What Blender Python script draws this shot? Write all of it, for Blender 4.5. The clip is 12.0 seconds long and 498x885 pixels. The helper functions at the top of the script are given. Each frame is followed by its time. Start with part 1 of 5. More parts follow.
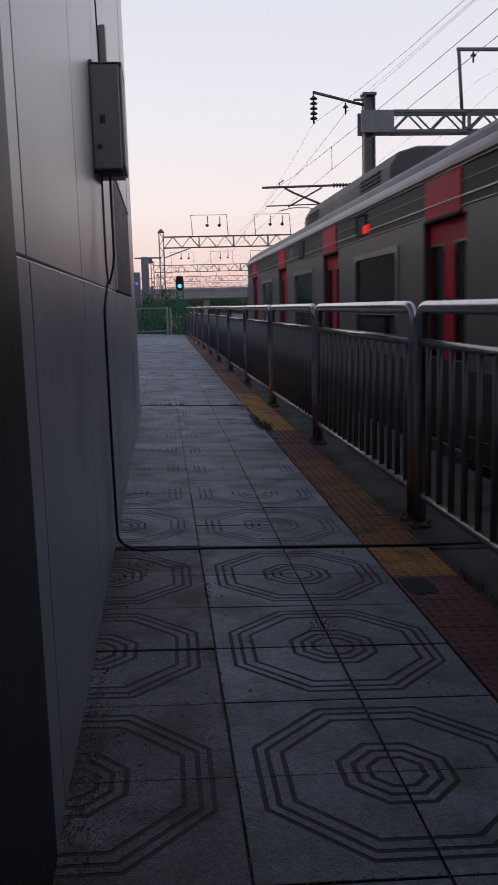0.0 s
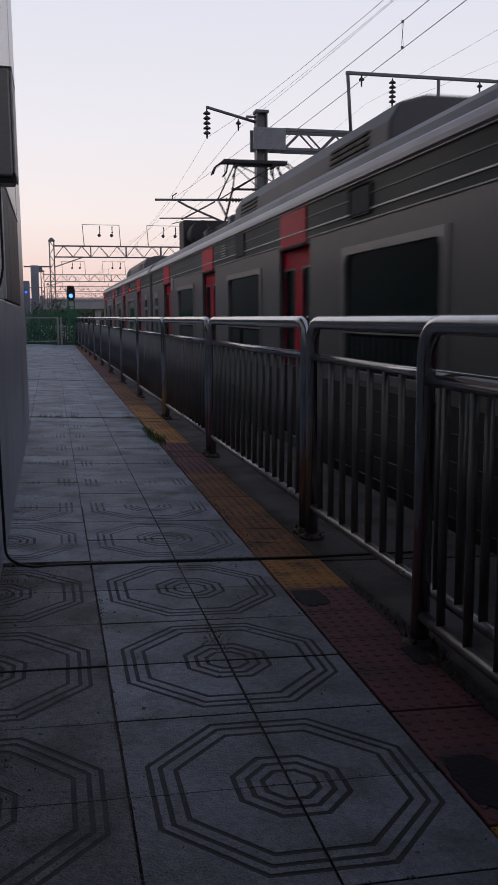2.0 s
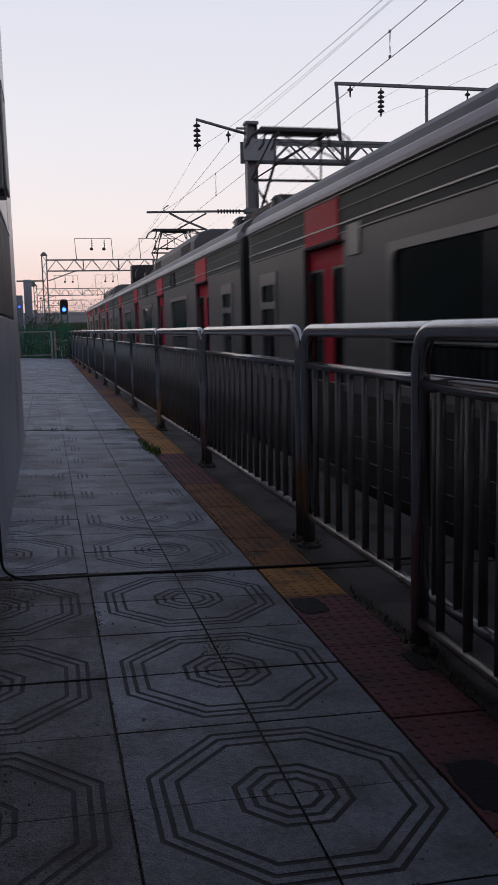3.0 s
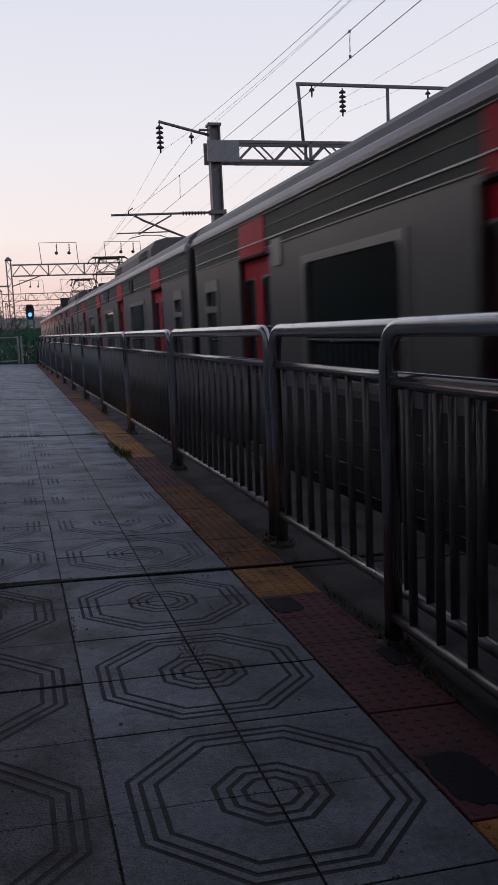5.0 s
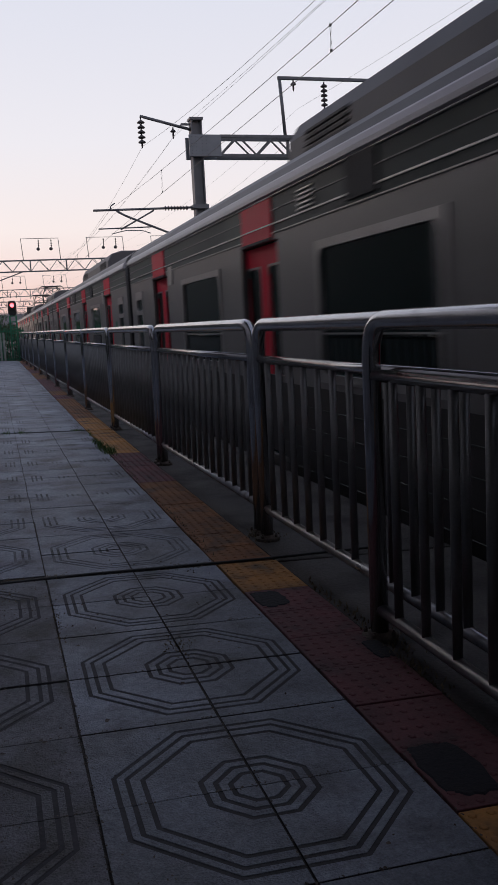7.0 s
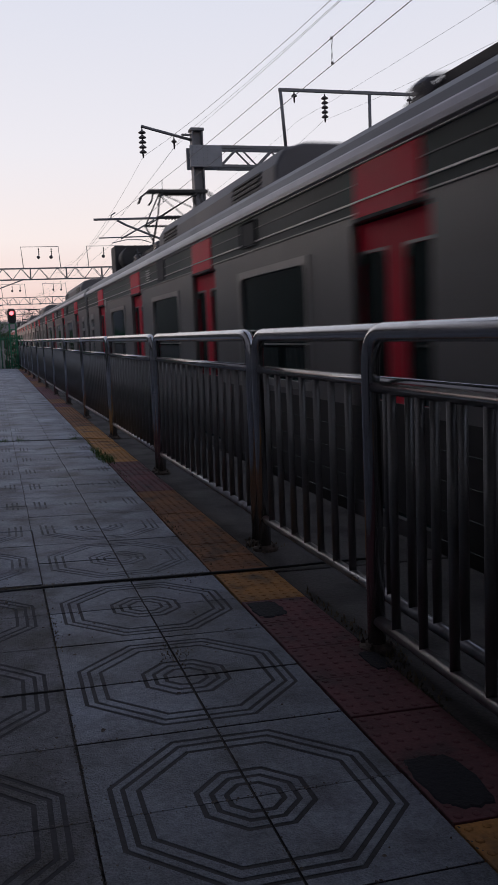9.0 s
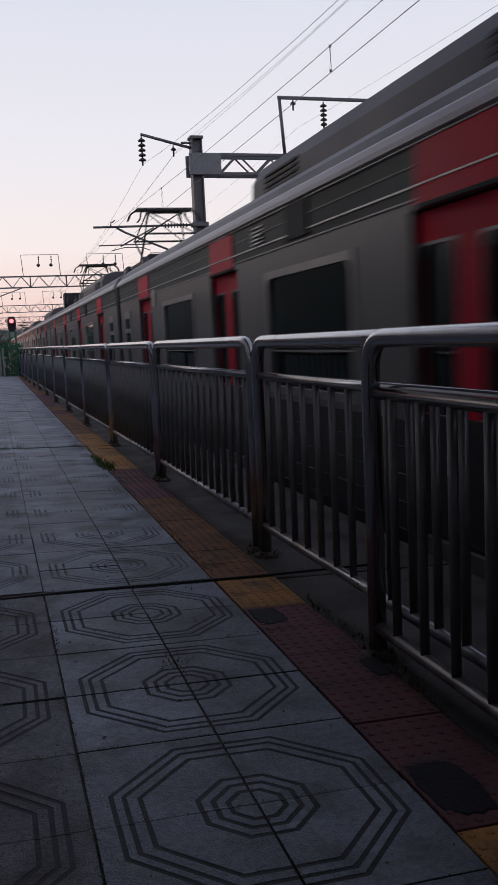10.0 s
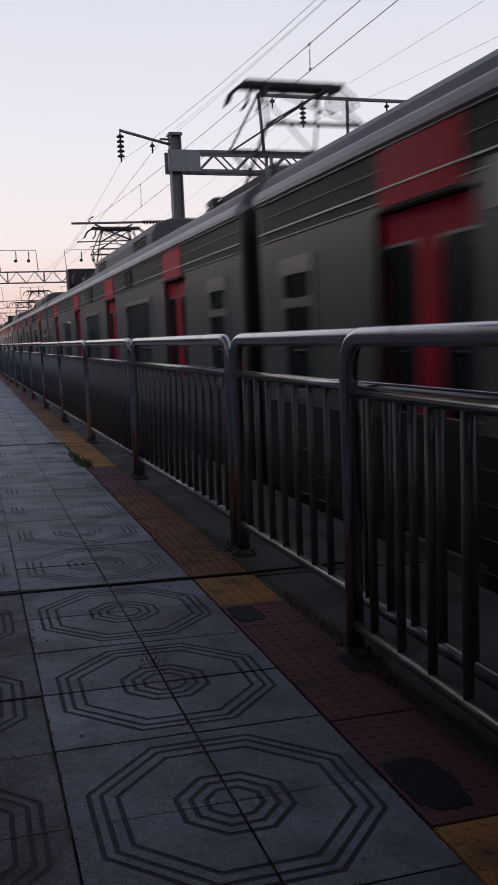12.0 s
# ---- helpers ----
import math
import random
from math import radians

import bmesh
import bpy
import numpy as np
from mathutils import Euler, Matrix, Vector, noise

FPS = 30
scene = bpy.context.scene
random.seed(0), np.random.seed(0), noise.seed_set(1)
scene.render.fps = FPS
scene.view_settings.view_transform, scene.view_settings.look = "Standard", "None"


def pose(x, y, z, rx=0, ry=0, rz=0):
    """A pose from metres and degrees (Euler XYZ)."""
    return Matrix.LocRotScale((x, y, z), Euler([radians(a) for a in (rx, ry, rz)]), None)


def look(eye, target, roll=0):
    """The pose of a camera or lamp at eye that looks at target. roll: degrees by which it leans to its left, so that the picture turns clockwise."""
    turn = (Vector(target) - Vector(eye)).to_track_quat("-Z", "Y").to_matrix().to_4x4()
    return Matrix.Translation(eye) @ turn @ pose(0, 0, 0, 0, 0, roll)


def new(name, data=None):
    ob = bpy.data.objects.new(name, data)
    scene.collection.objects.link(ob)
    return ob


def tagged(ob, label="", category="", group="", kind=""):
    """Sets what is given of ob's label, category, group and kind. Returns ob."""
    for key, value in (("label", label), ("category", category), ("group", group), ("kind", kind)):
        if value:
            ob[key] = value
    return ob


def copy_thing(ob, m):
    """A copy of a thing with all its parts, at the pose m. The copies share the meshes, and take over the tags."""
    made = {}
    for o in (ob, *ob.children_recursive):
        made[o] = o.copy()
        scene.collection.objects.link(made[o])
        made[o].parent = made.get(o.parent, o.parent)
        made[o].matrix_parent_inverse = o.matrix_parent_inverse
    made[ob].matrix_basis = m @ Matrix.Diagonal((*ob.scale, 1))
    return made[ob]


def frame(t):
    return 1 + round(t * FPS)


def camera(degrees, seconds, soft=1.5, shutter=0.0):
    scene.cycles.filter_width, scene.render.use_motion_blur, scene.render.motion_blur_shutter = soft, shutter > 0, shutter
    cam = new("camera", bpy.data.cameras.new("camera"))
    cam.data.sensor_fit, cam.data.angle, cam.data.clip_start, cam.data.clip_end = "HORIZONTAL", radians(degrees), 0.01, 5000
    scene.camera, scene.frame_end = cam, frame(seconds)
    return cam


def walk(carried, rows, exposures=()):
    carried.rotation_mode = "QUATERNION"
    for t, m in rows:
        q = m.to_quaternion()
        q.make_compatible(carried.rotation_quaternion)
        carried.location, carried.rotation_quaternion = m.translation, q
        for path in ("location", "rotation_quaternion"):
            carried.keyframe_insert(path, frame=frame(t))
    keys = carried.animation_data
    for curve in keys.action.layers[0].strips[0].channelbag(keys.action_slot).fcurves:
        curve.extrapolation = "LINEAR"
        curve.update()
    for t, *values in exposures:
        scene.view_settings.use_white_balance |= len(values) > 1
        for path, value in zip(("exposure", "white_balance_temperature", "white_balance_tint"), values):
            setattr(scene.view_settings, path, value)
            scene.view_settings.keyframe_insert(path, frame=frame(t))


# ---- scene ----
cam = camera(32.4, 12.0, shutter=0.4)

PATH = [
    (0, (0.068, 0.079, 1.12), (0.259, 2.044, 0.805), -1.6),
    (0.5, (0.063, 0.091, 1.122), (0.323, 2.05, 0.813), -1.6),
    (1, (0.057, 0.088, 1.127), (0.397, 2.04, 0.856), -0.6),
    (1.5, (0.055, 0.092, 1.122), (0.452, 2.033, 0.85), 0.1),
    (2, (0.064, 0.089, 1.123), (0.503, 2.018, 0.832), -0.4),
    (2.5, (0.062, 0.096, 1.117), (0.504, 2.026, 0.835), -0.8),
    (3, (0.065, 0.094, 1.114), (0.515, 2.024, 0.847), -1.4),
    (5, (0.065, 0.089, 1.113), (0.581, 2.003, 0.846), -2.6),
    (5.5, (0.065, 0.088, 1.114), (0.59, 1.997, 0.834), -2.7),
    (6, (0.066, 0.091, 1.113), (0.615, 1.991, 0.816), -2.9),
    (6.5, (0.067, 0.087, 1.113), (0.621, 1.986, 0.82), -3.0),
    (7, (0.068, 0.091, 1.11), (0.617, 1.994, 0.83), -3.0),
    (9, (0.065, 0.087, 1.113), (0.62, 1.991, 0.855), -2.5),
    (9.5, (0.065, 0.088, 1.111), (0.612, 1.995, 0.861), -2.7),
    (10, (0.064, 0.087, 1.111), (0.62, 1.993, 0.869), -2.7),
    (10.5, (0.063, 0.084, 1.113), (0.634, 1.985, 0.869), -2.6),
    (11, (0.063, 0.087, 1.114), (0.633, 1.987, 0.863), -2.5),
    (11.5, (0.065, 0.089, 1.112), (0.642, 1.986, 0.848), -2.6),
    (12, (0.064, 0.084, 1.114), (0.667, 1.974, 0.864), -2.4),
]
walk(cam, [(t, look(eye, target, roll)) for t, eye, target, roll in PATH])

# ---- world and light ----
world = bpy.data.worlds.new("dusk_sky")
scene.world = world
world.use_nodes = True
wn, wl = world.node_tree.nodes, world.node_tree.links
wn.clear()
w_out = wn.new("ShaderNodeOutputWorld")
w_bg = wn.new("ShaderNodeBackground")
w_sky = wn.new("ShaderNodeTexSky")
w_sky.sky_type = "NISHITA"
w_sky.sun_disc = False
w_sky.sun_elevation = radians(1.5)
w_sky.sun_rotation = radians(-35)
w_tc = wn.new("ShaderNodeTexCoord")
w_sep = wn.new("ShaderNodeSeparateXYZ")
w_ramp = wn.new("ShaderNodeValToRGB")
for k, (p, c) in enumerate([(0.0, (0.74, 0.50, 0.49)), (0.035, (0.82, 0.615, 0.605)), (0.11, (0.885, 0.793, 0.80)), (0.20, (0.82, 0.795, 0.855)),
                            (0.34, (0.725, 0.735, 0.835)), (0.55, (0.45, 0.48, 0.62)), (1.0, (0.29, 0.33, 0.47))]):
    e = w_ramp.color_ramp.elements[k] if k < 2 else w_ramp.color_ramp.elements.new(p)
    e.position, e.color = p, (*c, 1)
w_mix = wn.new("ShaderNodeMixRGB")
w_mix.blend_type = "ADD"
w_scale = wn.new("ShaderNodeMixRGB")
w_scale.blend_type = "MULTIPLY"
w_scale.inputs[0].default_value = 1.0
w_scale.inputs[2].default_value = (0.025, 0.025, 0.025, 1)
w_mix.inputs[0].default_value = 1.0
wl.new(w_tc.outputs["Generated"], w_sep.inputs[0])
wl.new(w_sep.outputs["Z"], w_ramp.inputs[0])
wl.new(w_sky.outputs[0], w_scale.inputs[1])
wl.new(w_ramp.outputs[0], w_mix.inputs[1])
wl.new(w_scale.outputs[0], w_mix.inputs[2])
wl.new(w_mix.outputs[0], w_bg.inputs[0])
wl.new(w_bg.outputs[0], w_out.inputs[0])
w_bg.inputs[1].default_value = 1.0

sun_data = bpy.data.lights.new("low_sun", "SUN")
sun_data.energy, sun_data.angle, sun_data.color = 0.12, radians(20), (1.0, 0.72, 0.55)
sun = new("low_sun", sun_data)
sun.matrix_world = look((-60, 90, 12), (0, 0, 0))
scene.view_settings.exposure = 0.0


# ---- materials ----
def mat(name, base, rough=0.7, metal=0.0, var=0.3, scale=3.0, bump=0.15, bscale=80.0, rnd=0.0, spot=None, world_space=False, coat=0.0, spec=0.5, aniso=(1, 1, 1), speck=None):
    """A surface with coarse stains, fine grain, relief, and a little change from piece to piece."""
    m = bpy.data.materials.new(name)
    m.use_nodes = True
    n, l = m.node_tree.nodes, m.node_tree.links
    b = n["Principled BSDF"]
    if world_space:
        src = n.new("ShaderNodeNewGeometry").outputs["Position"]
    else:
        src = n.new("ShaderNodeTexCoord").outputs["Object"]
    mp = n.new("ShaderNodeMapping")
    mp.inputs["Scale"].default_value = aniso
    l.new(src, mp.inputs[0])
    big, fine = n.new("ShaderNodeTexNoise"), n.new("ShaderNodeTexNoise")
    big.inputs["Scale"].default_value, big.inputs["Detail"].default_value = scale, 6
    fine.inputs["Scale"].default_value, fine.inputs["Detail"].default_value = bscale, 4
    l.new(mp.outputs[0], big.inputs["Vector"])
    l.new(mp.outputs[0], fine.inputs["Vector"])
    add = n.new("ShaderNodeMath")
    add.operation = "MULTIPLY_ADD"
    l.new(fine.outputs[0], add.inputs[0])
    add.inputs[1].default_value = 0.45
    l.new(big.outputs[0], add.inputs[2])
    ramp = n.new("ShaderNodeMapRange")
    ramp.inputs["From Min"].default_value, ramp.inputs["From Max"].default_value = 0.45, 1.0
    ramp.inputs["To Min"].default_value, ramp.inputs["To Max"].default_value = 1 - var, 1 + var
    l.new(add.outputs[0], ramp.inputs["Value"])
    val = ramp.outputs[0]
    if rnd:
        oi = n.new("ShaderNodeObjectInfo")
        r2 = n.new("ShaderNodeMapRange")
        r2.inputs["To Min"].default_value, r2.inputs["To Max"].default_value = 1 - rnd, 1 + rnd
        l.new(oi.outputs["Random"], r2.inputs["Value"])
        mul = n.new("ShaderNodeMath")
        mul.operation = "MULTIPLY"
        l.new(val, mul.inputs[0])
        l.new(r2.outputs[0], mul.inputs[1])
        val = mul.outputs[0]
    col = n.new("ShaderNodeVectorMath")
    col.operation = "SCALE"
    col.inputs[0].default_value = base
    l.new(val, col.inputs["Scale"])
    out = col.outputs[0]
    if spot:
        colour, size, lo, hi = spot
        t = n.new("ShaderNodeTexNoise")
        t.inputs["Scale"].default_value, t.inputs["Detail"].default_value = size, 8
        l.new(mp.outputs[0], t.inputs["Vector"])
        f = n.new("ShaderNodeMapRange")
        f.inputs["From Min"].default_value, f.inputs["From Max"].default_value = lo, hi
        l.new(t.outputs[0], f.inputs["Value"])
        mx = n.new("ShaderNodeMixRGB")
        l.new(f.outputs[0], mx.inputs[0])
        l.new(out, mx.inputs[1])
        mx.inputs[2].default_value = (*colour, 1)
        out = mx.outputs[0]
    if speck:
        size, lo, hi, low = speck
        t = n.new("ShaderNodeTexNoise")
        t.inputs["Scale"].default_value, t.inputs["Detail"].default_value, t.inputs["Roughness"].default_value = size, 5, 0.75
        l.new(mp.outputs[0], t.inputs["Vector"])
        f = n.new("ShaderNodeMapRange")
        f.inputs["From Min"].default_value, f.inputs["From Max"].default_value = lo, hi
        f.inputs["To Min"].default_value, f.inputs["To Max"].default_value = low, 1.25
        l.new(t.outputs[0], f.inputs["Value"])
        sc = n.new("ShaderNodeVectorMath")
        sc.operation = "SCALE"
        l.new(out, sc.inputs[0])
        l.new(f.outputs[0], sc.inputs["Scale"])
        out = sc.outputs[0]
    l.new(out, b.inputs["Base Color"])
    rr = n.new("ShaderNodeMapRange")
    rr.inputs["To Min"].default_value, rr.inputs["To Max"].default_value = max(0.02, rough * 0.75), min(1, rough * 1.25)
    l.new(big.outputs[0], rr.inputs["Value"])
    l.new(rr.outputs[0], b.inputs["Roughness"])
    b.inputs["Metallic"].default_value = metal
    b.inputs["Coat Weight"].default_value = coat
    b.inputs["Specular IOR Level"].default_value = spec
    if bump:
        bp = n.new("ShaderNodeBump")
        bp.inputs["Strength"].default_value, bp.inputs["Distance"].default_value = bump, 0.01
        l.new(fine.outputs[0], bp.inputs["Height"])
        l.new(bp.outputs[0], b.inputs["Normal"])
    return m


def glow(name, colour, strength):
    m = bpy.data.materials.new(name)
    m.use_nodes = True
    b = m.node_tree.nodes["Principled BSDF"]
    b.inputs["Base Color"].default_value = (*colour, 1)
    b.inputs["Emission Color"].default_value = (*colour, 1)
    b.inputs["Emission Strength"].default_value = strength
    return m


def glass(name, colour, rough=0.04):
    m = bpy.data.materials.new(name)
    m.use_nodes = True
    b = m.node_tree.nodes["Principled BSDF"]
    b.inputs["Base Color"].default_value = (*colour, 1)
    b.inputs["Roughness"].default_value = rough
    b.inputs["Transmission Weight"].default_value = 0.9
    b.inputs["IOR"].default_value = 1.45
    return m


PAVER = mat("paver_concrete", (0.252, 0.274, 0.324), 0.60, var=0.5, scale=2.2, bump=0.6, bscale=170, rnd=0.17, spot=((0.085, 0.08, 0.076), 3.6, 0.48, 0.74), world_space=True, speck=(45, 0.3, 0.7, 0.68))
# Wall-side pavers: brown stains, plus the wall's shade put into a darker base.
PAVER_DIRTY_DIM = mat("stained_dim_paver", (0.222, 0.222, 0.243), 0.7, var=0.5, scale=2.6, bump=0.6, bscale=170, rnd=0.10, spot=((0.085, 0.074, 0.066), 4.2, 0.47, 0.72), world_space=True, speck=(60, 0.3, 0.7, 0.6))
GROOVE = mat("groove_dirt", (0.066, 0.065, 0.07), 0.95, var=0.4, scale=6, world_space=True)
GROOVE_DUSTY = mat("dusty_groove", (0.135, 0.14, 0.155), 0.95, var=0.6, scale=5, world_space=True, spot=((0.07, 0.07, 0.075), 7, 0.5, 0.62))
MORTAR = mat("dark_mortar", (0.085, 0.08, 0.076), 0.95, var=0.5, scale=4, bump=0.6, bscale=60, world_space=True)
JOINT = mat("joint_dirt", (0.062, 0.056, 0.05), 0.95, var=0.7, scale=9, bump=0.8, bscale=120, world_space=True, speck=(30, 0.3, 0.7, 0.5))
CEMENT = mat("worn_cement", (0.10, 0.092, 0.086), 0.9, var=0.6, scale=1.6, bump=0.5, bscale=70, spot=((0.03, 0.028, 0.026), 2.6, 0.48, 0.68), world_space=True)
YELLOW = mat("yellow_tactile", (0.47, 0.22, 0.06), 0.7, var=0.4, scale=5, bump=0.3, rnd=0.12, spot=((0.12, 0.08, 0.05), 6, 0.52, 0.72), world_space=True)
RED_T = mat("red_tactile", (0.165, 0.06, 0.066), 0.7, var=0.4, scale=5, bump=0.3, rnd=0.12, spot=((0.06, 0.04, 0.04), 6, 0.52, 0.72), world_space=True)
ORANGE_T = mat("faded_orange_tactile", (0.265, 0.12, 0.052), 0.8, var=0.4, scale=5, bump=0.3, rnd=0.15, spot=((0.10, 0.07, 0.05), 6, 0.5, 0.7), world_space=True)
DARK_T = mat("tar_patch", (0.020, 0.020, 0.026), 0.85, var=0.4, scale=5, bump=0.5, world_space=True)
STEEL = mat("stainless_tube", (0.42, 0.42, 0.425), 0.17, metal=0.95, var=0.2, scale=4, bump=0.04, bscale=200, spot=((0.24, 0.245, 0.25), 7, 0.6, 0.8))
STEEL_RAIL = mat("worn_rail_tube", (0.36, 0.35, 0.345), 0.30, metal=0.8, var=0.3, scale=5, bump=0.05, bscale=150, spot=((0.16, 0.13, 0.11), 9, 0.55, 0.75))
STEEL_DULL = mat("dull_steel_bar", (0.22, 0.215, 0.21), 0.42, metal=0.6, var=0.25, scale=5, bump=0.05, bscale=150)
RUST = mat("rusty_plate", (0.15, 0.12, 0.10), 0.85, metal=0.3, var=0.5, scale=20, bump=0.5)
WALL_UP = mat("pale_metal_panel", (0.50, 0.475, 0.485), 0.34, metal=0.5, var=0.08, scale=0.8, bump=0.0)
WALL_LOW = mat("grey_metal_panel", (0.44, 0.45, 0.49), 0.36, metal=0.4, var=0.12, scale=1.5, bump=0.04, bscale=40, spot=((0.24, 0.24, 0.26), 1.3, 0.5, 0.8))
SEAM = mat("dark_seam", (0.04, 0.04, 0.045), 0.7, var=0.2)
BLACK = mat("black_steel", (0.018, 0.018, 0.02), 0.45, metal=0.2, var=0.3, bump=0.05)
CABINET = mat("cabinet_paint", (0.36, 0.355, 0.335), 0.5, var=0.15, scale=4, bump=0.08)
BROWN = mat("brown_shutter", (0.075, 0.06, 0.055), 0.6, var=0.25, scale=4, bump=0.1)
RUBBER = mat("cable_rubber", (0.02, 0.02, 0.022), 0.6, var=0.2)
WHITE = mat("white_trim", (0.7, 0.7, 0.68), 0.5, var=0.1)
CAR_GREY = mat("brushed_car_side", (0.246, 0.236, 0.229), 0.42, metal=0.4, var=0.16, scale=0.7, bump=0.04, bscale=120, aniso=(1, 0.3, 1), spot=((0.20, 0.19, 0.18), 1.1, 0.5, 0.78))
CAR_BAND = mat("grey_green_band", (0.05, 0.064, 0.057), 0.6, var=0.18, scale=0.8, bump=0.03)
CAR_ROOF = mat("roof_grey", (0.15, 0.145, 0.15), 0.55, metal=0.2, var=0.3, scale=0.9, bump=0.1, bscale=40, spot=((0.09, 0.085, 0.085), 1.5, 0.5, 0.75))
SHOULDER = mat("roof_shoulder", (0.50, 0.475, 0.485), 0.5, metal=0.15, var=0.15, scale=0.8, bump=0.03, spot=((0.28, 0.27, 0.28), 1.4, 0.55, 0.8))
CAR_RED = mat("door_red", (0.80, 0.025, 0.06), 0.5, var=0.12, scale=2, bump=0.03, spec=0.2)
TRIM = mat("light_trim", (0.62, 0.61, 0.60), 0.35, metal=0.6, var=0.1)
FRAME = mat("window_frame", (0.42, 0.405, 0.39), 0.38, metal=0.6, var=0.12)
DARK = mat("dark_machinery", (0.022, 0.022, 0.024), 0.7, var=0.4, scale=6, bump=0.2)
AC = mat("roof_unit_grey", (0.072, 0.071, 0.08), 0.6, metal=0.0, var=0.25, scale=1.2, bump=0.05, spot=((0.07, 0.068, 0.074), 2, 0.52, 0.75))
GLASS = glass("dark_window_glass", (0.030, 0.11, 0.105))
INSIDE = mat("car_inside", (0.03, 0.078, 0.078), 0.8, var=0.2)
GALV = mat("galvanised_steel", (0.105, 0.11, 0.125), 0.55, metal=0.4, var=0.2, scale=2, bump=0.06)
PLATE = mat("blue_grey_plate", (0.15, 0.165, 0.19), 0.5, metal=0.3, var=0.15)
PORCELAIN = mat("brown_porcelain", (0.03, 0.025, 0.03), 0.25, var=0.2)
WIRE = mat("copper_wire", (0.09, 0.09, 0.095), 0.5, metal=0.6, var=0.1, bump=0)
# Even dark grey for the lower sides, door bottoms and car ends.
DARK_GREY = mat("dark_body_grey", (0.045, 0.043, 0.042), 0.45, metal=0.2, var=0.25, scale=1.2, bump=0.05)
BELLOWS = mat("bellows_rubber", (0.075, 0.07, 0.07), 0.75, var=0.3, scale=4, bump=0.1)
ADDED_WALL = mat("dark_added_wall", (0.085, 0.09, 0.085), 0.9, var=0.3, scale=0.5, bump=0.2)
BALLAST = mat("ballast", (0.11, 0.10, 0.092), 0.95, var=0.6, scale=8, bump=1.0, bscale=30, world_space=True)
GROUND = mat("ground_soil", (0.075, 0.07, 0.06), 0.95, var=0.4, scale=0.4, bump=0.6, bscale=8, world_space=True)
SLEEPER = mat("concrete_sleeper", (0.17, 0.165, 0.155), 0.9, var=0.3)
RAIL = mat("rail_steel", (0.13, 0.09, 0.07), 0.5, metal=0.7, var=0.3)
GREEN_P = mat("green_paint", (0.02, 0.17, 0.085), 0.55, var=0.25, scale=4)
GATE = mat("weathered_gate_paint", (0.30, 0.32, 0.29), 0.6, var=0.3, scale=5)
LEAF = mat("shrub_leaf", (0.065, 0.105, 0.055), 0.7, var=0.5, scale=6, rnd=0.2)
GRASS = mat("weed_green", (0.10, 0.17, 0.05), 0.8, var=0.4, scale=12)
STRAW = mat("dry_litter", (0.17, 0.13, 0.08), 0.9, var=0.5, scale=20)
DIRT = mat("dry_dirt", (0.115, 0.094, 0.08), 0.95, var=0.5, scale=14, bump=0.6, bscale=140, world_space=True, speck=(60, 0.3, 0.7, 0.6))
CONC = mat("far_concrete", (0.22, 0.22, 0.24), 0.85, var=0.2, scale=0.3)
TOWER = mat("pillar_blue_grey", (0.20, 0.22, 0.26), 0.7, var=0.15)
BARK = mat("bark", (0.06, 0.05, 0.04), 0.9, var=0.4, scale=10, bump=0.6)
LENS_G = glow("blue_green_lens", (0.05, 0.17, 1.0), 4.5)
LENS_R = glow("red_lens", (1.0, 0.10, 0.12), 5)
LENS_C = glow("far_blue_lens", (0.04, 0.12, 1.0), 2.0)


# ---- building blocks ----
def box(bm, a, b, bev=0.0, seg=1):
    x0, y0, z0 = a
    x1, y1, z1 = b
    v = [bm.verts.new(p) for p in ((x0, y0, z0), (x1, y0, z0), (x1, y1, z0), (x0, y1, z0), (x0, y0, z1), (x1, y0, z1), (x1, y1, z1), (x0, y1, z1))]
    f = [bm.faces.new([v[i] for i in q]) for q in ((0, 3, 2, 1), (4, 5, 6, 7), (0, 1, 5, 4), (1, 2, 6, 5), (2, 3, 7, 6), (3, 0, 4, 7))]
    if bev:
        edges = list({e for q in f for e in q.edges})
        bmesh.ops.bevel(bm, geom=edges, offset=bev, segments=seg, affect="EDGES", profile=0.5)
    return v


def sweep(bm, pts, r, n=8, caps=True):
    """A round tube along points."""
    pts = [Vector(p) for p in pts]
    rings = []
    side = None
    for i, p in enumerate(pts):
        d = ((pts[min(i + 1, len(pts) - 1)] - p).normalized() + (p - pts[max(i - 1, 0)]).normalized()).normalized()
        if side is None:
            side = d.orthogonal().normalized()
        side = (side - d * side.dot(d)).normalized()
        up = d.cross(side)
        rr = r[i] if isinstance(r, (list, tuple)) else r
        rings.append([bm.verts.new(p + side * (rr * math.cos(2 * math.pi * k / n)) + up * (rr * math.sin(2 * math.pi * k / n))) for k in range(n)])
    for a, b in zip(rings, rings[1:]):
        for k in range(n):
            f = bm.faces.new((a[k], a[(k + 1) % n], b[(k + 1) % n], b[k]))
            f.smooth = n > 4
    if caps:
        bm.faces.new(list(reversed(rings[0])))
        bm.faces.new(rings[-1])


def fillet(pts, r, seg=6):
    """Rounds the corners of a polyline."""
    pts = [Vector(p) for p in pts]
    out = [pts[0]]
    for a, p, b in zip(pts, pts[1:], pts[2:]):
        u, v = (a - p).normalized(), (b - p).normalized()
        q0, q1 = p + u * r, p + v * r
        for k in range(seg + 1):
            s = k / seg
            out.append(q0 * (1 - s) ** 2 + p * 2 * s * (1 - s) + q1 * s ** 2)
    out.append(pts[-1])
    return out


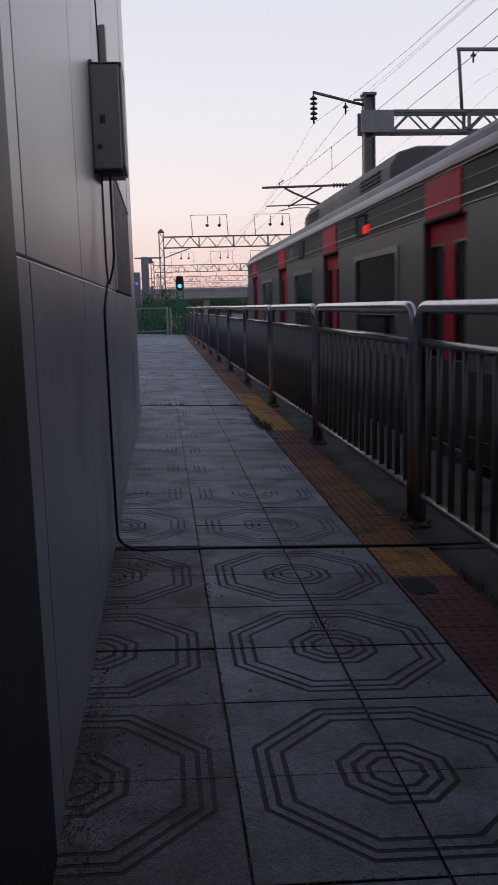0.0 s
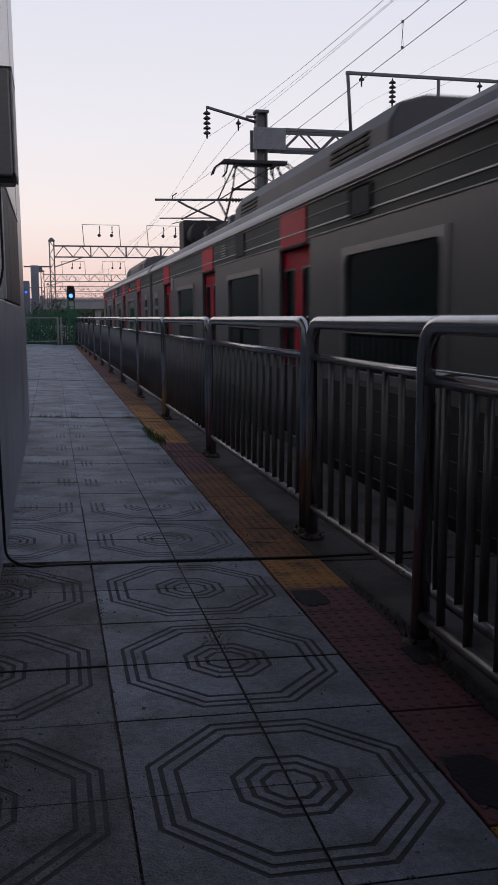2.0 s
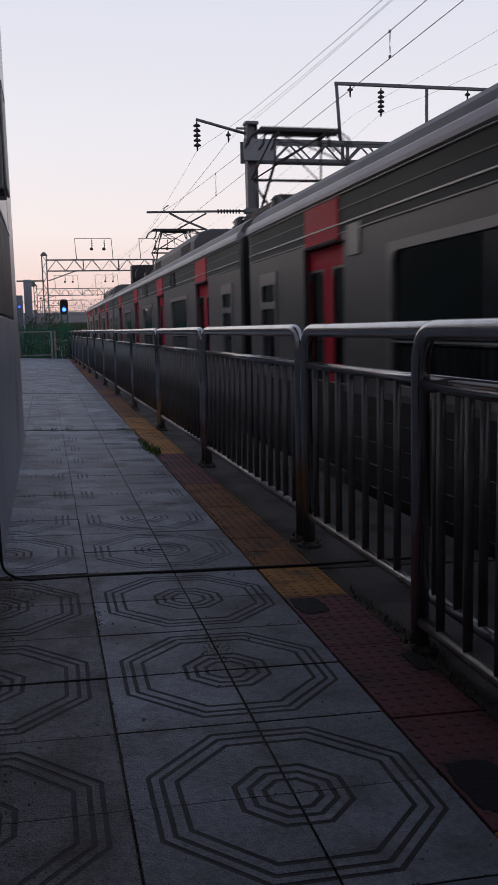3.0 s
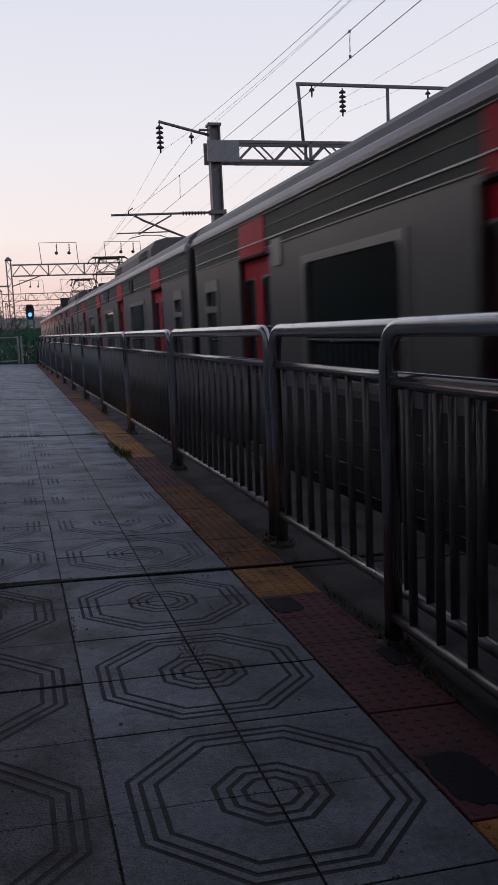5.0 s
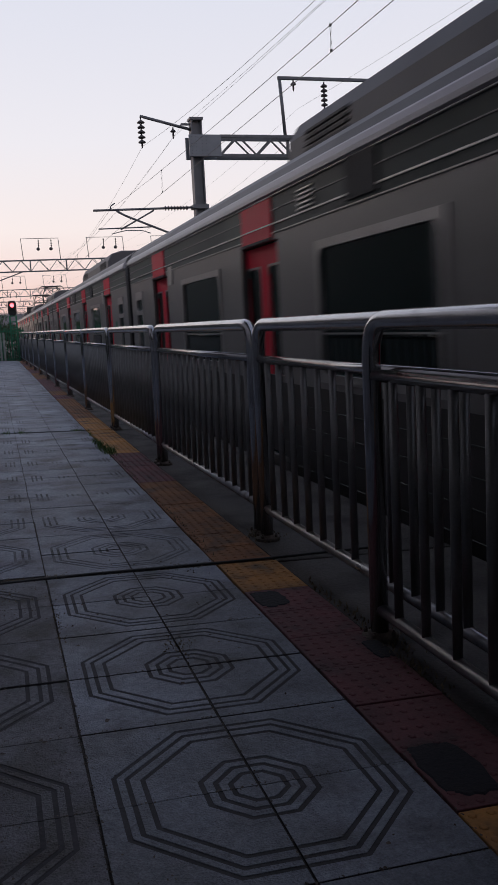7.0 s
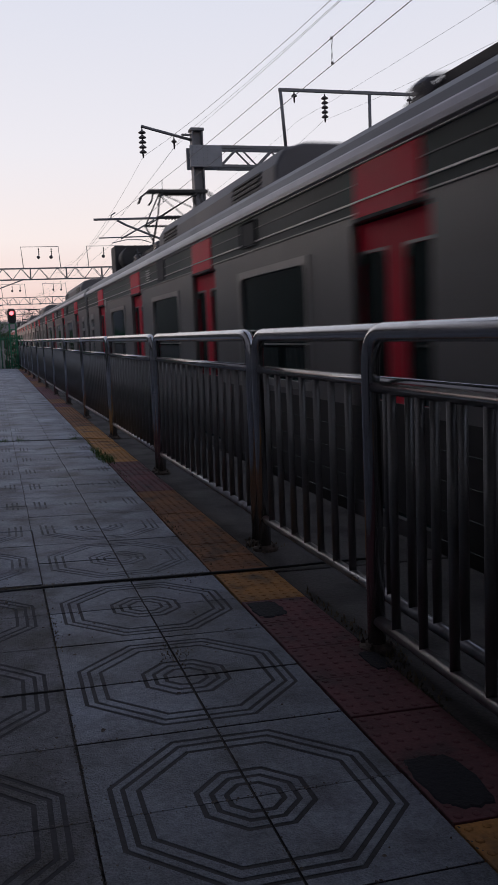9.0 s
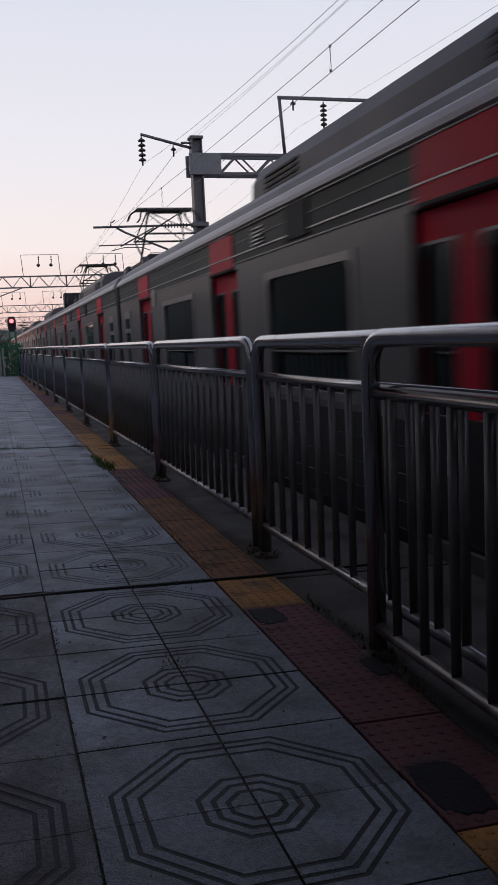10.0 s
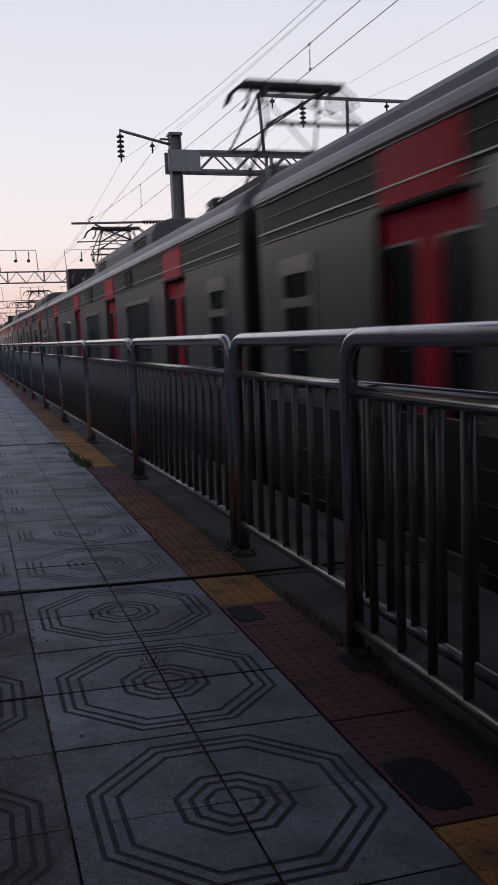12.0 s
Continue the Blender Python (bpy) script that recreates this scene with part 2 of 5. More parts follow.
def lathe(bm, profile, n=12, centre=(0, 0, 0)):
    """Turned shape: (radius, z) pairs round the z axis."""
    c = Vector(centre)
    rings = [[bm.verts.new(c + Vector((r * math.cos(2 * math.pi * k / n), r * math.sin(2 * math.pi * k / n), z))) for k in range(n)] for r, z in profile]
    for a, b in zip(rings, rings[1:]):
        for k in range(n):
            f = bm.faces.new((a[k], a[(k + 1) % n], b[(k + 1) % n], b[k]))
            f.smooth = True
    bm.faces.new(list(reversed(rings[0])))
    bm.faces.new(rings[-1])


def prism(bm, poly, y0, y1):
    """Extrudes an (x, z) outline along y."""
    a = [bm.verts.new((x, y0, z)) for x, z in poly]
    b = [bm.verts.new((x, y1, z)) for x, z in poly]
    n = len(poly)
    for k in range(n):
        bm.faces.new((a[k], a[(k + 1) % n], b[(k + 1) % n], b[k]))
    bm.faces.new(list(reversed(a)))
    bm.faces.new(b)
    bmesh.ops.recalc_face_normals(bm, faces=bm.faces[:])


def plate(bm, x0, x1, ys, zs, holes):
    """An upright plate between x0 and x1 on a grid of y and z, with rectangular holes (y0, y1, z0, z1) on grid lines."""
    ys, zs = sorted(set(ys)), sorted(set(zs))
    grid = {}

    def vert(i, j, x):
        if (i, j, x) not in grid:
            grid[(i, j, x)] = bm.verts.new((x, ys[i], zs[j]))
        return grid[(i, j, x)]

    def full(i, j):
        if not (0 <= i < len(ys) - 1 and 0 <= j < len(zs) - 1):
            return False
        y, z = (ys[i] + ys[i + 1]) / 2, (zs[j] + zs[j + 1]) / 2
        return not any(a < y < b and c < z < d for a, b, c, d in holes)
    for i in range(len(ys) - 1):
        for j in range(len(zs) - 1):
            if not full(i, j):
                continue
            for x in (x0, x1):
                bm.faces.new([vert(i, j, x), vert(i + 1, j, x), vert(i + 1, j + 1, x), vert(i, j + 1, x)])
            for di, dj, a, b in ((-1, 0, (i, j), (i, j + 1)), (1, 0, (i + 1, j), (i + 1, j + 1)), (0, -1, (i, j), (i + 1, j)), (0, 1, (i, j + 1), (i + 1, j + 1))):
                if not full(i + di, j + dj):
                    bm.faces.new([vert(*a, x0), vert(*b, x0), vert(*b, x1), vert(*a, x1)])


def mesh_of(name, bm, material):
    me = bpy.data.meshes.new(name)
    bmesh.ops.recalc_face_normals(bm, faces=bm.faces[:])
    bm.to_mesh(me)
    bm.free()
    for m in (material if isinstance(material, (list, tuple)) else [material]):
        me.materials.append(m)
    return me


def part(name, bm, material, parent, label="", m=None):
    ob = new(name, mesh_of(name, bm, material))
    ob.parent = parent
    if m is not None:
        ob.matrix_basis = m
    if label:
        ob["label"] = label
    return ob


def share(name, ob, parent, m):
    """Another piece on the same mesh."""
    c = new(name, ob.data)
    c.parent = parent
    c.matrix_basis = m
    if "label" in ob:
        c["label"] = ob["label"]
    return c


def solid(name, bm, material, label="", category="", group="", kind=""):
    return tagged(new(name, mesh_of(name, bm, material)), label, category, group, kind)


def empty(name, label, category, m=None, group="", kind=""):
    ob = tagged(new(name), label, category, group, kind)
    if m is not None:
        ob.matrix_basis = m
    return ob


# ---- layout ----
SLOPE = 2.5                       # the platform falls towards the track
TAN = math.tan(radians(SLOPE))
PLANE = pose(0, 0, 0, 0, SLOPE, 0)
RAIL_Z = -1.2
TRACK_X = 3.96
WALL_X = -0.20
PLAT_END = 37.8
EDGE_X = 2.28
JOINTS = [-2.06, 4.0, 10.08, 16.16, 22.24, 28.32, 34.4]


def on_plane(x):
    return -TAN * x


# ---- ground, tracks ----
def build_ground():
    bm = bmesh.new()
    v = [bm.verts.new(p) for p in ((-2500, -400, -1.55), (2500, -400, -1.55), (2500, 4500, -1.55), (-2500, 4500, -1.55))]
    bm.faces.new(v)
    solid("ground", bm, GROUND, "dark bare soil and gravel beside the tracks", "ground", kind="structure")
    for x in (TRACK_X, 10.4):
        bm = bmesh.new()
        prism(bm, [(x - 1.55, -1.54), (x + 2.2, -1.54), (x + 1.6, -1.36), (x - 1.5, -1.36)], -60, 420)
        solid("ballast_bed", bm, BALLAST, "grey crushed stone ballast bed under the rails", "ballast", kind="structure")
        tr = empty("railway_track", "steel rails on concrete sleepers in grey ballast", "railway track", kind="structure")
        for s in (-0.75, 0.75):
            bm = bmesh.new()
            prism(bm, [(x + s - 0.065, -1.352), (x + s + 0.065, -1.352), (x + s + 0.02, -1.32), (x + s + 0.035, -1.2), (x + s - 0.035, -1.2), (x + s - 0.02, -1.32)], -60, 420)
            part("rail", bm, RAIL, tr)
        bm = bmesh.new()
        box(bm, (-1.25, -0.12, -0.1), (1.25, 0.12, 0.0), 0.02)
        first = part("sleeper", bm, SLEEPER, tr, m=pose(x, -8, -1.352))
        for k in range(1, 80):
            share("sleeper", first, tr, pose(x, -8 + 0.62 * k, -1.352))


# ---- platform ----
def build_platform():
    bm = bmesh.new()
    prism(bm, [(-9.0, on_plane(-9.0) - 0.034), (EDGE_X, on_plane(EDGE_X) - 0.034), (EDGE_X, -1.54), (-9.0, -1.54)], -14, PLAT_END)
    solid("platform", bm, MORTAR, "raised concrete platform body with dark mortar bed", "platform", kind="structure")
    cuts = [-14] + JOINTS + [PLAT_END]
    strip = empty("cement_strip", "dark worn cement strip between fence and platform edge", "pavement", kind="structure")
    for a, b in zip(cuts, cuts[1:]):
        bm = bmesh.new()
        box(bm, (1.315, a + 0.012, -0.03), (EDGE_X - 0.002, b - 0.012, -0.012), 0.003)
        part("cement_panel", bm, CEMENT, strip, m=PLANE)


TAN8 = math.tan(radians(22.5))
BANDS = [(0.0, 0.060), (0.074, 0.095), (0.109, 0.130), (0.144, 0.266), (0.279, 0.304), (0.317, 0.335)]
OUTER = 0.348
TILE = 0.3965


def ring8(r):
    return [(r, 0.0), (r, r * TAN8), (r * TAN8, r), (0.0, r)]


def paver_mesh(filled=False, face=PAVER):
    """A quarter of the octagon pattern, its centre in the corner at the origin; filled: grooves half full of pale dust."""
    bm = bmesh.new()
    box(bm, (0.0042, 0.0038, -0.03), (TILE, TILE, -0.0016), 0.0)
    for f in bm.faces:
        f.material_index = 1

    def pad(poly):
        top = [bm.verts.new((x, y, 0.0)) for x, y in poly]
        low = [bm.verts.new((x, y, -0.0015)) for x, y in poly]
        bm.faces.new(top)
        for k in range(len(poly)):
            bm.faces.new((low[k], low[(k + 1) % len(poly)], top[(k + 1) % len(poly)], top[k]))
    o = 0.0042
    for r0, r1 in BANDS:
        b = ring8(r1)
        if r0 == 0:
            pad([(o, o), (b[0][0], o), b[1], b[2], (o, b[3][1])])
            continue
        a = ring8(r0)
        a[0], a[3], b[0], b[3] = (a[0][0], o), (o, a[3][1]), (b[0][0], o), (o, b[3][1])
        for k in range(3):
            pad([a[k], b[k], b[k + 1], a[k + 1]])
    c = ring8(OUTER)
    pad([(c[0][0], o), (TILE, o), (TILE, TILE), (o, TILE), (o, c[3][1]), c[2], c[1]])
    return mesh_of("paver", bm, [face, GROOVE_DUSTY if filled else GROOVE])


def worn_paver_mesh(side):
    """The same paver with its pattern filled by dirt but for the short grooves along the platform."""
    bm = bmesh.new()
    box(bm, (0.0042, 0.0018, -0.03), (TILE, TILE + 0.002, 0.0))
    edges = [0.0] + [q for b in BANDS for q in b][1:] + [OUTER]
    gaps = list(zip(edges[1::2], edges[2::2]))
    for r0, r1 in gaps:
        for k in range(3):
            a, b = ring8(r0), ring8(r1)
            if k == side:
                lo, hi = (a[0][0], b[0][0]), (0.004, a[1][1])
                if side == 2:
                    lo, hi = hi, lo
                cut = [(lo[0], hi[0]), (lo[1], hi[0]), (lo[1], hi[1]), (lo[0], hi[1])]
                f = bm.faces.new([bm.verts.new((x, y, 0.0006)) for x, y in cut])
                f.material_index = 1
    return mesh_of("paver", bm, [PAVER, GROOVE_DUSTY])


def build_pavers():
    floor = empty("floor_paving", "blue-grey square pavers cast with an octagon groove pattern", "paving", kind="structure")
    grooved, stained_dim, filled = paver_mesh(), paver_mesh(face=PAVER_DIRTY_DIM), paver_mesh(filled=True)
    worn = {0: worn_paver_mesh(0), 180: worn_paver_mesh(0), 90: worn_paver_mesh(2), 270: worn_paver_mesh(2)}
    rng = random.Random(4)
    far = bmesh.new()
    cols = [(-0.2, 0), (0.2, 1), (0.6, 0), (-0.6, 1)]        # left edge, 1 where the pattern's centre lies to the right
    count = 0
    for a, b in zip(JOINTS, JOINTS[1:] + [PLAT_END + 0.0]):
        rows = int(round((b - a - 0.08) / 0.4))
        for k in range(rows):
            y = b - 0.4 * (k + 1) if a == JOINTS[0] else a + 0.055 + 0.4 * k
            up = (k % 2 == 1) if a == JOINTS[0] else (k % 2 == 0)        # the pattern's centre on the far side
            if y < -0.9:
                continue
            wide = cols[:3] if y < 8.9 else cols + [(-1.0, 0)]
            for x, right in wide:
                loose = 1.0 if y < 5.2 else 0.35
                tilt = (loose * rng.uniform(-0.14, 0.14), loose * rng.uniform(-0.14, 0.14))
                dz = loose * rng.uniform(-0.002, 0.002)
                cx, cy = (x + 0.4 if right else x) + rng.uniform(-0.0012, 0.0012), (y + 0.4 if up else y) + rng.uniform(-0.0012, 0.0012)
                turn = {(0, 0): 0, (1, 0): 90, (1, 1): 180, (0, 1): 270}[(int(right), int(up))]
                m = PLANE @ pose(cx, cy, dz, tilt[0], tilt[1], turn)
                if y < 28 and count < 300:
                    ob = new("paver", (stained_dim if x < 0.1 else grooved) if y < 4.0 else filled if y < 5.2 else worn[turn])
                    ob.parent = floor
                    ob.matrix_basis = m
                    count += 1
                else:
                    t = bmesh.new()
                    box(t, (0.003, 0.001, -0.03), (0.396, 0.399, 0.0))
                    bmesh.ops.transform(t, matrix=m, verts=t.verts)
                    idx = {v: far.verts.new(v.co) for v in t.verts}
                    for f in t.faces:
                        far.faces.new([idx[v] for v in f.verts])
                    t.free()
    bm = bmesh.new()
    for a, b in zip(JOINTS, JOINTS[1:] + [PLAT_END + 0.0]):
        box(bm, (-1.0, a + 0.05, -0.032), (0.998, b - 0.03, -0.006))
    part("joint_dirt", bm, JOINT, floor, "brown dirt packed into the paving joints", m=PLANE)
    rest = part("distant_pavers", far, PAVER, floor)
    rest["kind"] = "stuff"


TACTILE = [(-0.9, 1.75, "y"), (1.75, 3.54, "r"), (3.54, 4.0, "y"), (4.04, 6.4, "o"), (6.4, 8.05, "r"), (8.05, 10.05, "y"),
           (10.12, 11.6, "y"), (11.6, 15.2, "o"), (15.2, 16.13, "r"), (16.2, 17.4, "o"), (17.4, 22.2, "r"), (22.3, 25.4, "o"), (25.4, 28.3, "r"), (28.4, 31.3, "o"), (31.3, 34.35, "r"), (34.45, 37.6, "o")]


def build_tactile():
    strip = empty("tactile_strip", "worn yellow and red tactile warning tiles with raised domes", "tactile paving", kind="structure")
    meshes = {}

    def tile(length, colour):
        key = (round(length, 3), colour)
        if key not in meshes:
            bm = bmesh.new()
            box(bm, (0.0, 0.002, -0.03), (0.294, length - 0.002, 0.0), 0.002)
            ny = max(2, round(length / 0.05))
            for i in range(6):
                for j in range(ny):
                    lathe(bm, [(0.0135, -0.001), (0.010, 0.0018), (0.005, 0.0027)], 6, (0.024 + 0.049 * i, (j + 0.5) * length / ny, 0))
            meshes[key] = mesh_of("tactile_tile", bm, {"y": YELLOW, "o": ORANGE_T, "r": RED_T}[colour])
        return meshes[key]
    rng = random.Random(8)
    for a, b, c in TACTILE:
        n = max(1, round((b - a) / 0.3))
        for k in range(n):
            ob = new("tactile_tile", tile((b - a) / n, c))
            ob.parent = strip
            ob.matrix_basis = PLANE @ pose(1.008 + rng.uniform(-0.002, 0.002), a + (b - a) * k / n, rng.uniform(-0.003, 0.001))
    # smears of tar over the tiles
    for x, y, w, h in ((1.085, 3.41, 0.072, 0.11), (1.095, 1.93, 0.085, 0.14), (1.27, 2.75, 0.04, 0.09)):
        bm = bmesh.new()
        n = 26
        rim = [(math.cos(6.2832 * k / n), math.sin(6.2832 * k / n), rng.uniform(0.88, 1.06) / max(abs(math.cos(6.2832 * k / n)), abs(math.sin(6.2832 * k / n))) ** 0.7) for k in range(n)]
        mid = bm.verts.new((x, y, 0.0045))
        top = [bm.verts.new((x + w * r * 0.9 * c, y + h * r * 0.9 * d, 0.0038)) for c, d, r in rim]
        low = [bm.verts.new((x + w * r * c, y + h * r * d, -0.004)) for c, d, r in rim]
        for k in range(n):
            j = (k + 1) % n
            bm.faces.new((mid, top[k], top[j]))
            bm.faces.new((top[k], low[k], low[j], top[j]))
        part("tar_patch", bm, DARK_T, strip, "dark tar smear", m=PLANE)


# ---- fence ----
POST_R = 0.034


def fence_panel(length, mid=0.97, low=0.165, pitch=0.174):
    """A panel from y = 0 to y = length: hoop of tube, rails, bars, feet."""
    f = empty("fence_panel", "stainless steel tube fence panel with upright bars", "fence", group="platform fence")
    top = 1.185 - POST_R
    bm = bmesh.new()
    sweep(bm, fillet([(0, POST_R, 0.0), (0, POST_R, top), (0, length - POST_R, top), (0, length - POST_R, 0.0)], 0.13, 8), POST_R, 14)
    part("hoop_frame", bm, STEEL, f, "polished bent tube, posts and top rail in one")
    for z, r in ((mid, 0.022), (low, 0.023)):
        bm = bmesh.new()
        sweep(bm, [(0, POST_R, z), (0, length - POST_R, z)], r, 10)
        part("rail", bm, STEEL if z == mid else STEEL_RAIL, f)
    n = max(3, round(length / pitch))
    bm = bmesh.new()
    sweep(bm, [(0, 0, low + 0.006), (0, 0, mid - 0.005)], 0.0165, 8)
    bar = part("bar", bm, STEEL_DULL, f, m=pose(0, length / n, 0))
    for k in range(2, n):
        share("bar", bar, f, pose(0, length * k / n, 0))
    bm = bmesh.new()
    lathe(bm, [(0.068, -0.02), (0.068, 0.004), (0.064, 0.007), (0.044, 0.009), (0.04, 0.018), (0.035, 0.019)], 18)
    foot = part("foot_flange", bm, RUST, f, "rusty round base flange", m=pose(0, POST_R, 0))
    share("foot_flange", foot, f, pose(0, length - POST_R, 0))
    bm = bmesh.new()
    lathe(bm, [(0.009, 0.0), (0.009, 0.012), (0.005, 0.013), (0.005, 0.022)], 6)
    bolt = None
    for y in (POST_R, length - POST_R):
        for a in range(4):
            q = pose(0.054 * math.cos(a * 1.5708 + 0.785), y + 0.054 * math.sin(a * 1.5708 + 0.785), 0.008)
            if bolt is None:
                bolt = part("bolt", bm, RUST, f, m=q)
            else:
                share("bolt", bolt, f, q)
    return f


def build_fence():
    rng = random.Random(11)
    first = fence_panel(2.78)
    x = 1.425
    drift = 0.0085                 # the fence runs slightly towards the wall
    first.matrix_basis = pose(x, 1.70, on_plane(x), 0, 0, 0.49)
    for k in range(1, 13):
        px = x - drift * 2.835 * k
        copy_thing(first, pose(px + rng.uniform(-0.005, 0.005), 1.70 + 2.835 * k, on_plane(px) + rng.uniform(-0.004, 0.004), 0, rng.uniform(-0.4, 0.4), 0.49))
    near = fence_panel(2.78, 0.96, 0.105, 0.198)
    near.matrix_basis = pose(1.335, 0.13, on_plane(1.335) - 0.002)
    copy_thing(near, pose(1.335, -2.75, on_plane(1.335)))


# ---- station building ----
def build_station():
    x0 = WALL_X
    wall = empty("wall_west", "station wall of pale metal panels over grey lower panels", "wall", kind="structure")
    bm = bmesh.new()
    box(bm, (x0 - 0.3, 1.735, -0.3), (x0 - 0.022, 9.28, 5.4))
    part("wall_core", bm, SEAM, wall)
    seams = [1.90, 3.15, 4.40]
    edges = [1.735] + seams + [5.40]
    for a, b in zip(edges, edges[1:]):
        for z0, z1, m, nm in ((1.230, 5.4, WALL_UP, "upper_panel"), (-0.02, 1.2255, WALL_LOW, "lower_panel")):
            bm = bmesh.new()
            box(bm, (x0 - 0.025, a + 0.004, z0), (x0 if nm == "upper_panel" else x0 + 0.005, b - 0.004, z1), 0.004)
            part(nm, bm, m, wall, "pale brushed metal panel" if nm == "upper_panel" else "dull grey metal panel")
    for a, b in ((5.40, 6.80), (6.80, 8.15)):
        bm = bmesh.new()
        box(bm, (x0 - 0.025, a + 0.0025, -0.02), (x0 + 0.005, b - 0.0025, 1.222), 0.003)
        part("lower_panel", bm, WALL_LOW, wall)
        bm = bmesh.new()
        box(bm, (x0 - 0.025, a + 0.0025, 1.99), (x0, b - 0.0025, 5.4), 0.003)
        part("upper_panel", bm, WALL_UP, wall)
    bm = bmesh.new()
    box(bm, (x0 - 0.025, 8.155, -0.02), (x0 + 0.004, 9.28, 5.4), 0.004)
    part("corner_trim", bm, WALL_UP, wall)
    bm = bmesh.new()
    box(bm, (x0 - 0.02, 1.735, 1.2258), (x0 - 0.002, 8.15, 1.2297))
    part("ledge_trim", bm, SEAM, wall, "thin dark joint strip")
    # shutter in the wall's far half
    sh = empty("shutter", "dark brown closed shutter leaves under a white frame", "shutter", kind="structure")
    for a, b in ((5.41, 6.31), (6.32, 7.22), (7.23, 8.14)):
        bm = bmesh.new()
        box(bm, (x0 - 0.024, a, 1.235), (x0 + 0.004, b, 1.961), 0.006)
        part("shutter_leaf", bm, BROWN, sh)
    bm = bmesh.new()
    box(bm, (x0 - 0.02, 5.405, 1.963), (x0 + 0.012, 8.145, 1.988), 0.003)
    part("top_frame", bm, WHITE, sh, "white painted top frame")
    bm = bmesh.new()
    box(bm, (x0 - 0.02, 5.375, 1.235), (x0 + 0.016, 5.404, 1.988), 0.003)
    part("side_frame", bm, WHITE, sh, "white painted side frame")
    # black steel jamb beside the camera and unseen closing walls added behind it
    bm = bmesh.new()
    box(bm, (x0 - 0.3, 0.95, -0.2), (x0 + 0.008, 1.73, 5.4), 0.008)
    solid("door_jamb", bm, BLACK, "black painted steel door jamb of the station", "door frame", kind="structure")
    bm = bmesh.new()
    box(bm, (x0 - 0.3, -14, -0.2), (x0 - 0.05, 0.94, 5.4))
    solid("wall_south", bm, WALL_LOW, "grey metal station wall", "wall", kind="structure")
    # Roof out of view; the wide overhang is added to block sky light.
    bm = bmesh.new()
    box(bm, (-9, -14, 5.41), (x0 + 1.15, 9.6, 5.6))
    solid("unseen_station_roof", bm, CEMENT, "unseen flat station roof, its overhang added for shade", "roof", kind="structure")
    # Unseen wall, added so the train side mirrors something dark, not the sky.
    bm = bmesh.new()
    box(bm, (-2.3, 9.27, -1.5), (-1.95, 58, 3.7))
    solid("added_wall_far_west", bm, ADDED_WALL, "added unseen dark wall that keeps sky out of the train's reflections", "wall", kind="structure")
    # Slab added out of view to cut sky light on the near paving.
    bm = bmesh.new()
    box(bm, (x0 - 0.04, -14, 3.3), (2.3, 2.08, 3.5))
    solid("canopy", bm, CEMENT, "added unseen slab overhead that shades the near paving", "canopy", kind="structure")
    # Wall added behind the camera, holding back light together with the slab above.
    bm = bmesh.new()
    box(bm, (x0 - 0.04, -7.2, -0.3), (2.2, -7.0, 3.3))
    solid("added_wall_end", bm, WALL_LOW, "added unseen grey wall closing the platform behind the camera", "wall", kind="structure")
    bm = bmesh.new()
    box(bm, (-9, 9.0, -0.2), (x0 - 0.31, 9.26, 5.4))
    solid("wall_north", bm, WALL_LOW, "grey end wall of the station", "wall", kind="structure")


